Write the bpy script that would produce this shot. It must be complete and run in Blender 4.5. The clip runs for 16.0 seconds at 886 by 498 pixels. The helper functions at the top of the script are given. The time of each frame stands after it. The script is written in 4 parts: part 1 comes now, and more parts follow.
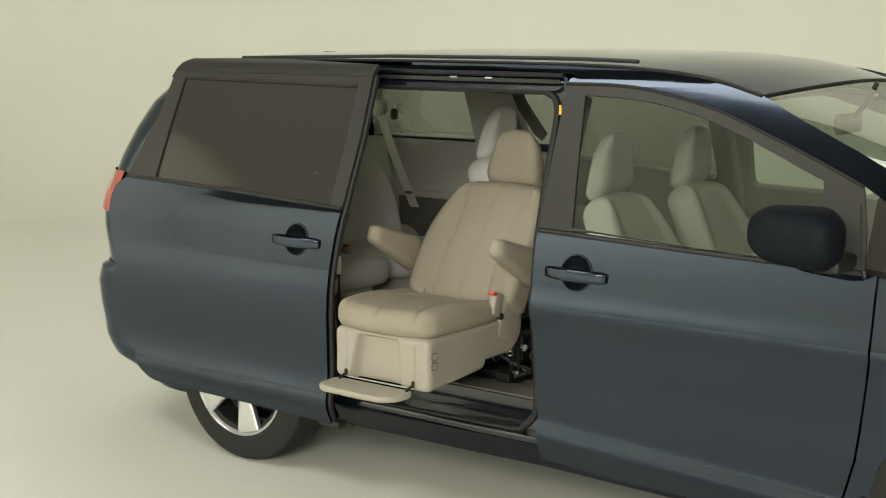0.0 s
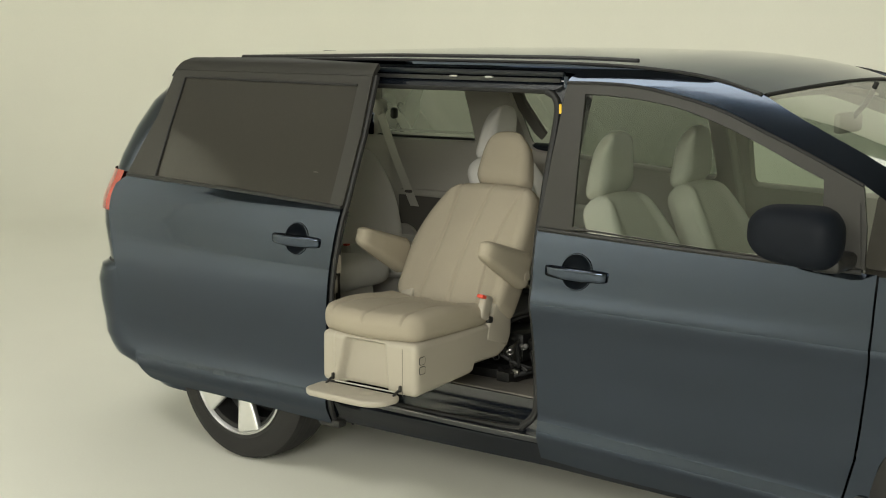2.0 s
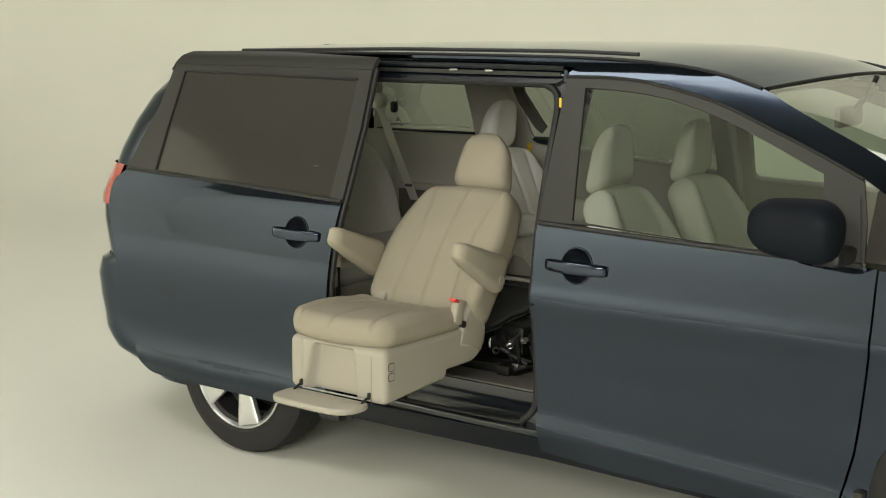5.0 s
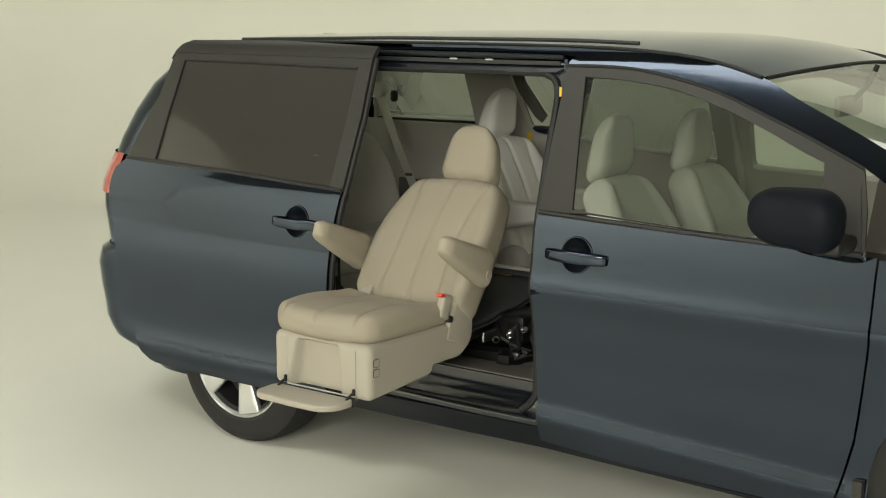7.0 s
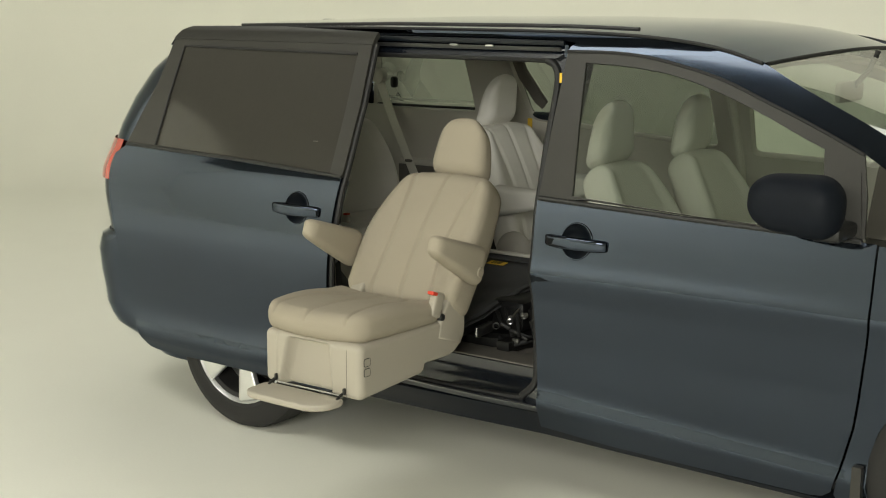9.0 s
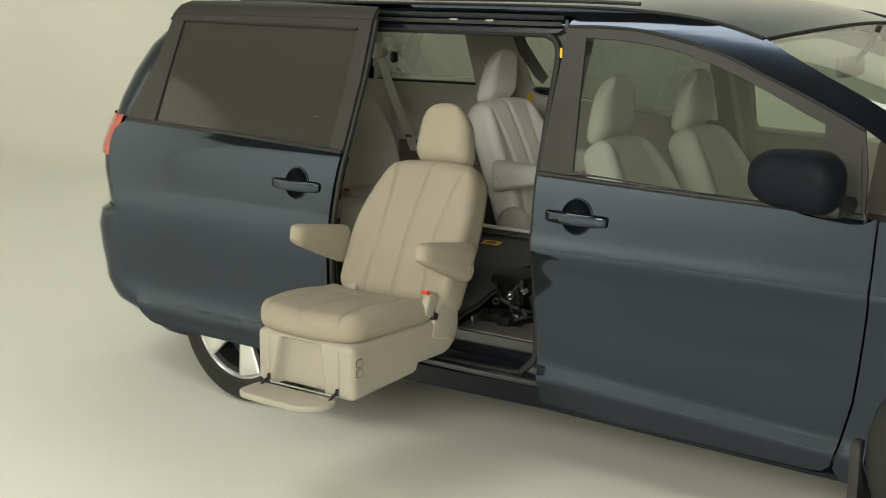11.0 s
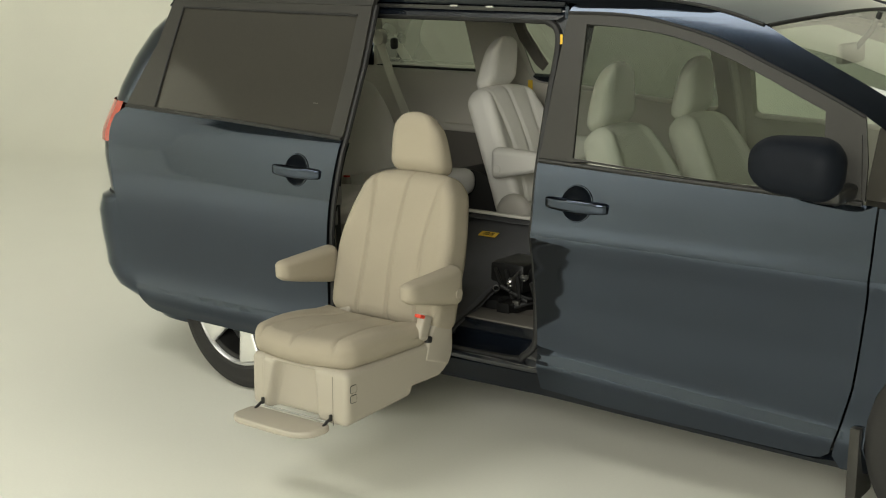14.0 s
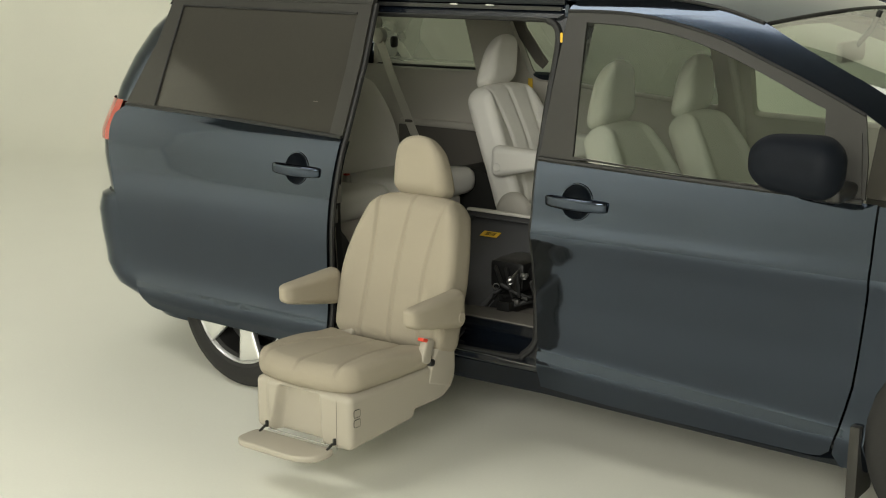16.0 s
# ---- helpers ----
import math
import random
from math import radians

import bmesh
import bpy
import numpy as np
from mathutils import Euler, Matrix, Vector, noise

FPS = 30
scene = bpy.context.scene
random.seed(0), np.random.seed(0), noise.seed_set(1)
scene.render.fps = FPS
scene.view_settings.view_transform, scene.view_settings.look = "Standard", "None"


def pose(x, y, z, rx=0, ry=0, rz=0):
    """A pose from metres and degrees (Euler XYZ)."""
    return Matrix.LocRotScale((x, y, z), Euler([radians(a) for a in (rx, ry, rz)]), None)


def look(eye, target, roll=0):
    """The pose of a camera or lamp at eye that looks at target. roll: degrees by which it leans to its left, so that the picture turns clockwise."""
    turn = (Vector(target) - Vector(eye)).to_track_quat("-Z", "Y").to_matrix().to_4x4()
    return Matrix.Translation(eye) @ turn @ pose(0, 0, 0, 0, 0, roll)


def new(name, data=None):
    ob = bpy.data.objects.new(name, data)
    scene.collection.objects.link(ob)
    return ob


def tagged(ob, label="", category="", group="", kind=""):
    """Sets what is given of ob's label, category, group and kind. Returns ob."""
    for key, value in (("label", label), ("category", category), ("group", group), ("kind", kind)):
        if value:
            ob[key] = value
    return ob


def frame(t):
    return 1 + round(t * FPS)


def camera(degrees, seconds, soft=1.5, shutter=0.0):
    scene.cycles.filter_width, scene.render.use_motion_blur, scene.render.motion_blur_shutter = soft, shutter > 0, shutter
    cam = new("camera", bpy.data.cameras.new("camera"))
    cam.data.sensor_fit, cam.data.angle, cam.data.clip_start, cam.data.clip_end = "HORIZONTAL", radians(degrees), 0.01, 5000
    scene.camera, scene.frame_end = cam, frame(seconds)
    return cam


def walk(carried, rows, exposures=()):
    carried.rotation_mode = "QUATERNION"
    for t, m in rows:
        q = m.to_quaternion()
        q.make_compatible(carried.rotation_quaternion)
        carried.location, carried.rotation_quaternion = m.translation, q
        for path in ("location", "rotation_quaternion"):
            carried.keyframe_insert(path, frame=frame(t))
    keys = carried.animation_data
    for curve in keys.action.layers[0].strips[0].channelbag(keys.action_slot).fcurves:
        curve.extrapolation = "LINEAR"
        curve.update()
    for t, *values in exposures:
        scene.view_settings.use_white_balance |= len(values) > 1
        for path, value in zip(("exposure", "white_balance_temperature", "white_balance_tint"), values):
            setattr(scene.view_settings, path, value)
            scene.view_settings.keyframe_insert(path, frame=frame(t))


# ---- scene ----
EXPOSURE = [(0, 0.0), (16, 0.0)]
cam = camera(36.181, 16.0, soft=1.1)
TILT = [(0, 9.193), (0.5, 9.194), (1, 9.202), (1.5, 9.217), (2, 9.235), (2.5, 9.251), (3, 9.267), (3.5, 9.291), (4, 9.324), (6.5, 9.850), (7, 9.949), (7.5, 10.050), (8, 10.182), (8.5, 10.350), (9, 10.531), (11.5, 11.762), (12, 11.881), (12.5, 11.968), (13, 12.029), (13.5, 12.083), (14, 12.126), (14.5, 12.156), (15, 12.173), (15.5, 12.184), (16, 12.198)]
walk(cam, [(t, pose(3.864, -4.857, 1.780, 90 - tilt, 0, 36.094) @ pose(0, 0, 0, 0, 0, 0.282)) for t, tilt in TILT], EXPOSURE)

# ---------- light: studio soft boxes, with two added fill lamps ---
world = bpy.data.worlds.new("studio_dark")
world.use_nodes = True
world.node_tree.nodes["Background"].inputs[0].default_value = (0.02, 0.02, 0.02, 1)
scene.world = world


def soft_box(name, eye, target, sx, sy, watts, color):
    la = bpy.data.lights.new(name, "AREA")
    la.shape, la.size, la.size_y, la.energy, la.color = "RECTANGLE", sx, sy, watts, color
    ob = new(name, la)
    ob.matrix_basis = look(eye, target)
    return ob


WARM = (0.98, 0.97, 0.88)
soft_box("overhead_soft_box", (-1.4, 2.7, 6.3), (-1.4, 2.8, 0), 10.0, 2.6, 118, WARM)
# added fill lamp, no known source: brightens the floor in front of the van
soft_box("floor_fill_box", (-1.0, -4.4, 6.3), (-0.6, -2.6, 0), 3.4, 2.4, 165, WARM)
soft_box("camera_side_soft_box", (4.0, -7.8, 3.1), (0.4, 0.0, 1.0), 3.6, 2.2, 360, WARM)
# added lamp: brightens the unseen front wall that the doors reflect
soft_box("bounce_wall_light", (-5.2, -5.4, 6.3), (-5.8, -9.5, 2.8), 8.0, 1.5, 930, WARM)

# ---------- small builders ----------
def mat(name, color, rough=0.5, metal=0.0, coat=0.0, grain=0.0, scale=40.0, bump=0.0, spec=0.5, tint=0.12):
    """A node material with colour variation at two scales and fine relief."""
    m = bpy.data.materials.new(name)
    m.use_nodes = True
    nt = m.node_tree
    b = nt.nodes["Principled BSDF"]
    b.inputs["Roughness"].default_value = rough
    b.inputs["Metallic"].default_value = metal
    b.inputs["Coat Weight"].default_value = coat
    b.inputs["Coat Roughness"].default_value = 0.04
    b.inputs["Specular IOR Level"].default_value = spec
    co = nt.nodes.new("ShaderNodeTexCoord")
    n1 = nt.nodes.new("ShaderNodeTexNoise")
    n1.inputs["Scale"].default_value, n1.inputs["Detail"].default_value = scale, 3
    n2 = nt.nodes.new("ShaderNodeTexNoise")
    n2.inputs["Scale"].default_value, n2.inputs["Detail"].default_value = 1.7, 3
    add = nt.nodes.new("ShaderNodeMath")
    add.operation = "ADD"
    nt.links.new(co.outputs["Object"], n1.inputs["Vector"])
    nt.links.new(co.outputs["Object"], n2.inputs["Vector"])
    nt.links.new(n1.outputs["Fac"], add.inputs[0])
    nt.links.new(n2.outputs["Fac"], add.inputs[1])
    ramp = nt.nodes.new("ShaderNodeMapRange")
    ramp.inputs["From Min"].default_value, ramp.inputs["From Max"].default_value = 0.6, 1.4
    ramp.inputs["To Min"].default_value, ramp.inputs["To Max"].default_value = 1 - tint - grain, 1 + tint + grain
    nt.links.new(add.outputs[0], ramp.inputs["Value"])
    mul = nt.nodes.new("ShaderNodeVectorMath")
    mul.operation = "SCALE"
    mul.inputs[0].default_value = color
    nt.links.new(ramp.outputs["Result"], mul.inputs["Scale"])
    nt.links.new(mul.outputs["Vector"], b.inputs["Base Color"])
    if bump:
        bp = nt.nodes.new("ShaderNodeBump")
        bp.inputs["Strength"].default_value, bp.inputs["Distance"].default_value = bump, 0.002
        nt.links.new(n1.outputs["Fac"], bp.inputs["Height"])
        nt.links.new(bp.outputs["Normal"], b.inputs["Normal"])
    return m


def glass(name, color, gloss=1.0):
    """A thin tinted pane: clear tint under a reflecting surface."""
    m = bpy.data.materials.new(name)
    m.use_nodes = True
    nt = m.node_tree
    nt.nodes.remove(nt.nodes["Principled BSDF"])
    out = nt.nodes["Material Output"]
    tr = nt.nodes.new("ShaderNodeBsdfTransparent")
    tr.inputs["Color"].default_value = (*color, 1)
    gl = nt.nodes.new("ShaderNodeBsdfGlossy")
    gl.inputs["Roughness"].default_value = 0.02
    fr = nt.nodes.new("ShaderNodeFresnel")
    fr.inputs["IOR"].default_value = 1.45
    k = nt.nodes.new("ShaderNodeMath")
    k.operation = "MULTIPLY"
    k.inputs[1].default_value = gloss
    mix = nt.nodes.new("ShaderNodeMixShader")
    nt.links.new(fr.outputs[0], k.inputs[0])
    nt.links.new(k.outputs[0], mix.inputs[0])
    nt.links.new(tr.outputs[0], mix.inputs[1])
    nt.links.new(gl.outputs[0], mix.inputs[2])
    nt.links.new(mix.outputs[0], out.inputs["Surface"])
    return m


def part(name, bm, material, parent=None, label="", smooth=35):
    """Link a bmesh as one mesh object, under a thing or a part."""
    me = bpy.data.meshes.new(name)
    bm.normal_update()
    bm.to_mesh(me)
    bm.free()
    me.materials.append(material)
    if smooth:
        me.shade_smooth()
        me.set_sharp_from_angle(angle=radians(smooth))
    ob = new(name, me)
    if parent is not None:
        ob.parent = parent
    if label:
        tagged(ob, label)
    return ob


def thing(name, m, label, category, group="", kind=""):
    ob = new(name)
    ob.matrix_basis = m
    return tagged(ob, label, category, group, kind)


def rbox(sx, sy, sz, r=0.02, n=6, at=(0, 0, 0), fn=None, rot=None):
    """A box with rounded edges, n cuts a side, shaped by fn(Vector)."""
    bm = bmesh.new()
    bmesh.ops.create_cube(bm, size=2)
    if n:
        bmesh.ops.subdivide_edges(bm, edges=bm.edges, cuts=n, use_grid_fill=True)
    h = Vector((sx / 2, sy / 2, sz / 2))
    r = min(r, *(h * 0.98))
    # spread the cuts so that the rounded rim gets its share
    for v in bm.verts:
        p = Vector()
        for i in range(3):
            q = v.co[i]
            p[i] = h[i] * (math.copysign(abs(q) ** (0.75 if 3 < n < 30 else 1), q))
        inner = Vector([max(-(h[i] - r), min(h[i] - r, p[i])) for i in range(3)])
        d = p - inner
        if d.length > 1e-9:
            p = inner + d.normalized() * r
        v.co = p
    if fn:
        for v in bm.verts:
            v.co = fn(v.co.copy())
    m = Matrix.Translation(at)
    if rot:
        m = m @ Euler([radians(a) for a in rot]).to_matrix().to_4x4()
    bm.transform(m)
    return bm


def join(*bms):
    out = bms[0]
    for b in bms[1:]:
        me = bpy.data.meshes.new("tmp")
        b.to_mesh(me)
        b.free()
        out.from_mesh(me)
        bpy.data.meshes.remove(me)
    return out


def tube(points, r=0.01, n=10, closed=False):
    """A round tube along points."""
    bm = bmesh.new()
    pts = [Vector(p) for p in points]
    rings = []
    for i, p in enumerate(pts):
        if closed:
            d = pts[(i + 1) % len(pts)] - pts[i - 1]
        else:
            d = pts[min(i + 1, len(pts) - 1)] - pts[max(i - 1, 0)]
        d.normalize()
        a = d.cross(Vector((0, 1, 0) if abs(d.y) < 0.9 else (1, 0, 0))).normalized()
        b = d.cross(a)
        rings.append([bm.verts.new(p + r * (a * math.cos(2 * math.pi * k / n) + b * math.sin(2 * math.pi * k / n))) for k in range(n)])
    cnt = len(rings)
    for i in range(cnt if closed else cnt - 1):
        A, B = rings[i], rings[(i + 1) % cnt]
        for k in range(n):
            bm.faces.new((A[k], A[(k + 1) % n], B[(k + 1) % n], B[k]))
    if not closed:
        bm.faces.new(rings[0][::-1])
        bm.faces.new(rings[-1])
    bmesh.ops.recalc_face_normals(bm, faces=bm.faces)
    return bm


def lathe(prof, n=48, axis="y"):
    """Turn a profile of (radius, height) round an axis."""
    bm = bmesh.new()
    rings = []
    for r, h in prof:
        ring = []
        for k in range(n):
            a = 2 * math.pi * k / n
            c, s = r * math.cos(a), r * math.sin(a)
            ring.append(bm.verts.new((c, h, s) if axis == "y" else (c, s, h)))
        rings.append(ring)
    for A, B in zip(rings, rings[1:]):
        for k in range(n):
            bm.faces.new((A[k], A[(k + 1) % n], B[(k + 1) % n], B[k]))
    bmesh.ops.recalc_face_normals(bm, faces=bm.faces)
    return bm


def sheet(rows, thick=0.0, flip=False):
    """A grid surface from rows of points; thick gives it an underside."""
    bm = bmesh.new()
    vs = [[bm.verts.new(p) for p in row] for row in rows]
    for A, B in zip(vs, vs[1:]):
        for i in range(len(A) - 1):
            q = (A[i], A[i + 1], B[i + 1], B[i])
            bm.faces.new(q[::-1] if flip else q)
    if thick:
        thicken(bm, thick)
    return bm


def thicken(bm, t):
    """Give a surface thickness t against its normals."""
    bm.normal_update()
    off = {v: v.normal * -t for v in bm.verts}
    faces = list(bm.faces)
    bound = [e for e in bm.edges if len(e.link_faces) == 1]
    twin = {v: bm.verts.new(v.co + off[v]) for v in list(bm.verts)}
    for f in faces:
        bm.faces.new([twin[v] for v in reversed(f.verts)])
    for e in bound:
        a, b = e.verts
        f = e.link_faces[0]
        vs = list(f.verts)
        i = vs.index(a)
        if vs[(i + 1) % len(vs)] is b:
            a, b = b, a
        try:
            bm.faces.new((a, b, twin[b], twin[a]))
        except ValueError:
            pass


# half width of the body by height, bottom to roof
WIDTH = [(0.15, 0.86), (0.20, 0.90), (0.28, 0.932), (0.345, 0.959), (0.40, 0.943), (0.6, 0.953), (0.76, 0.974), (0.85, 0.996), (0.89, 0.981),
         (1.0, 0.964), (1.08, 0.946), (1.13, 0.925), (1.35, 0.842), (1.56, 0.755), (1.62, 0.73), (1.66, 0.69), (1.69, 0.58)]


# the rear doors have no waist crease
PLAIN = [(0.20, 0.905), (0.28, 0.936), (0.348, 0.974), (0.40, 0.964), (0.46, 0.957), (0.52, 0.957), (0.6, 0.966), (0.72, 0.979), (0.80, 0.981), (0.90, 0.976), (1.0, 0.964), (1.08, 0.946)]
# drift of the lower edge line along the body
DRIFT = [(-0.6, -0.035), (0.55, 0.035), (0.9, 0.0), (1.43, -0.03), (2.5, 0.03), (3.0, 0.0)]


def table(tab, v):
    if v <= tab[0][0]:
        return tab[0][1]
    for (a, b), (c, d) in zip(tab, tab[1:]):
        if v <= c:
            return b + (d - b) * (v - a) / (c - a)
    return tab[-1][1]


def half(x, z):
    """Half width of the body at x and height z."""
    low = max(0.0, min(1.0, (0.60 - z) / 0.12))
    y = table(WIDTH, z + low * table(DRIFT, x))
    if z < 1.08:
        k = max(0.0, min(1.0, (x - 0.6) / 0.7))
        y = y * k + table(PLAIN, z) * (1 - k)
    nose = max(0.0, x - 2.9)
    return y - 0.010 * ((x - 1.2) / 1.2) ** 2 - 0.10 * nose ** 2


def soft_half(x, z):
    return sum(half(x, z + d) * k for d, k in ((-0.024, 0.12), (-0.013, 0.23), (0, 0.30), (0.013, 0.23), (0.024, 0.12)))


def panel(outer, holes=(), side=-1, out=0.0, thick=0.02, sx=0.1, sz=0.03):
    """A body panel: an outline in (x, z) with holes, laid on the body's side surface."""
    from mathutils.geometry import tessellate_polygon
    loops = [[Vector((x, z, 0)) for x, z in lp] for lp in (outer, *holes)]
    flat = [p for lp in loops for p in lp]
    bm = bmesh.new()
    vs = [bm.verts.new((p.x, 0, p.y)) for p in flat]
    for t in tessellate_polygon(loops):
        try:
            bm.faces.new([vs[i] for i in t])
        except ValueError:
            pass
    xs = [p.x for p in flat]
    zs = [p.y for p in flat]

    def cut(co, no):
        bmesh.ops.bisect_plane(bm, geom=bm.verts[:] + bm.edges[:] + bm.faces[:], dist=1e-4, plane_co=co, plane_no=no)
    k = math.floor(min(zs) / sz) + 1
    while k * sz < max(zs):
        cut((0, 0, k * sz), (0, 0, 1))
        k += 1
    k = math.floor(min(xs) / sx) + 1
    while k * sx < max(xs):
        cut((k * sx, 0, 0), (1, 0, 0))
        k += 1
    bmesh.ops.recalc_face_normals(bm, faces=bm.faces)
    bm.normal_update()
    if sum(f.normal.y * f.calc_area() for f in bm.faces) * side < 0:
        bmesh.ops.reverse_faces(bm, faces=bm.faces)
    for v in bm.verts:
        v.co.y = side * (soft_half(v.co.x, v.co.z) + out)
    if thick:
        thicken(bm, thick)
    return bm


def rounded(points, r=0.04, n=4):
    """Round the corners of an outline."""
    res = []
    P = [Vector(p) for p in points]
    for i, p in enumerate(P):
        a, b = P[i - 1] - p, P[(i + 1) % len(P)] - p
        k = min(r, a.length * 0.45, b.length * 0.45)
        s, e = p + a.normalized() * k, p + b.normalized() * k
        for j in range(n + 1):
            t = j / n
            q = s * (1 - t) ** 2 + p * 2 * t * (1 - t) + e * t * t
            res.append((q.x, q.y))
    return res


def flow(points, n=4):
    """A smooth curve through an open chain of points."""
    P = [Vector(p) for p in points]
    P = [P[0] * 2 - P[1]] + P + [P[-1] * 2 - P[-2]]
    res = []
    for a, b, c, d in zip(P, P[1:], P[2:], P[3:]):
        for k in range(n):
            t = k / n
            q = 0.5 * (2 * b + (c - a) * t + (2 * a - 5 * b + 4 * c - d) * t * t + (3 * b - a - 3 * c + d) * t ** 3)
            res.append(tuple(q))
    return res + [tuple(P[-2])]


def on_side(x, z, out=0.0, side=-1):
    return Vector((x, side * (soft_half(x, z) + out), z))


def strip(points, r, out=0.0, side=-1, n=8):
    """A bead along the body's side."""
    fine = []
    for (a, b), (c, d) in zip(points, points[1:]):
        for k in range(6):
            fine.append(on_side(a + (c - a) * k / 6, b + (d - b) * k / 6, out, side))
    fine.append(on_side(*points[-1], out, side))
    return tube(fine, r, n)


# ---------- materials ----------
M_CYC = mat("studio_paint", (0.79, 0.785, 0.70), 0.55, bump=0.05, scale=90, tint=0.02)
M_DARK = mat("studio_drape", (0.10, 0.10, 0.10), 0.9, tint=0.1)
M_PAINT = mat("metallic_paint", (0.030, 0.043, 0.067), 0.07, metal=1.0, coat=0.75, scale=900, grain=0.10, tint=0.02)
M_PAINT.node_tree.nodes["Principled BSDF"].inputs["Specular Tint"].default_value = (0.35, 0.40, 0.46, 1)
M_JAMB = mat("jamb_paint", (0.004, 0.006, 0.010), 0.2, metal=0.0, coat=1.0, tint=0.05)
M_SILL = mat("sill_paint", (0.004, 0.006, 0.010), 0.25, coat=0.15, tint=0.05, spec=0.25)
M_BLACK = mat("black_plastic", (0.016, 0.016, 0.015), 0.45, bump=0.15, scale=600)
M_FRAME = mat("satin_black_film", (0.036, 0.035, 0.031), 0.4, tint=0.05, spec=0.3)
M_RUBBER = mat("rubber_seal", (0.010, 0.010, 0.010), 0.6, bump=0.1, scale=300)
M_TYRE = mat("tyre_rubber", (0.013, 0.0125, 0.012), 0.75, bump=0.3, scale=250)
M_ALLOY = mat("silver_alloy", (0.70, 0.70, 0.69), 0.36, metal=0.85, tint=0.03)
M_STEEL = mat("zinc_steel", (0.45, 0.45, 0.44), 0.35, metal=1.0)
M_GREASE = mat("dark_steel", (0.012, 0.012, 0.012), 0.45, metal=0.4)
M_FABRIC = mat("beige_cloth", (0.352, 0.312, 0.243), 0.95, bump=0.7, scale=650, grain=0.12, tint=0.03, spec=0.2)
M_SHELL = mat("beige_plastic", (0.378, 0.345, 0.282), 0.5, bump=0.15, scale=700, tint=0.02)
M_GREY = mat("grey_cloth", (0.80, 0.78, 0.73), 0.95, bump=0.5, scale=700, grain=0.06, tint=0.03, spec=0.2)
M_TRIM = mat("greige_trim", (0.54, 0.515, 0.465), 0.6, bump=0.2, scale=400, tint=0.04)
M_TRIMD = mat("dark_trim", (0.13, 0.12, 0.105), 0.7, bump=0.2, scale=400, tint=0.06)
M_LINER = mat("headliner_cloth", (0.66, 0.64, 0.58), 0.95, bump=0.3, scale=500, tint=0.03)
M_CARPET = mat("carpet", (0.14, 0.125, 0.11), 1.0, bump=0.8, scale=500, grain=0.15, tint=0.08)
M_COVER = mat("grey_vinyl_cloth", (0.070, 0.070, 0.074), 0.75, bump=0.5, scale=300, tint=0.08)
M_WEB = mat("belt_webbing", (0.66, 0.64, 0.58), 0.8, bump=0.4, scale=800)
M_RED = mat("red_plastic", (0.65, 0.06, 0.03), 0.35, tint=0.03)
M_TAIL = mat("red_lens", (0.42, 0.035, 0.02), 0.12, coat=1.0, tint=0.03)
M_YELLOW = mat("yellow_tag", (0.78, 0.50, 0.04), 0.5, tint=0.05)
M_LINE = mat("black_ink", (0.01, 0.01, 0.01), 0.6)
# dark colour standing in for the shade under a headrest
M_GAP_SHADE = mat("gap_shade", (0.10, 0.09, 0.075), 0.8)
G_FRONT = glass("green_tinted_glass", (0.60, 0.645, 0.585), 2.4)
G_FAR = glass("far_privacy_glass", (0.26, 0.285, 0.25), 0.6)
G_WIND = glass("windscreen_glass", (0.66, 0.72, 0.65), 0.5)
M_PRIV = mat("privacy_glass_face", (0.040, 0.038, 0.032), 0.08, coat=0.15, tint=0.03, spec=0.35)
M_CUP = mat("black_cup", (0.004, 0.006, 0.009), 0.35, tint=0.03, spec=0.3)


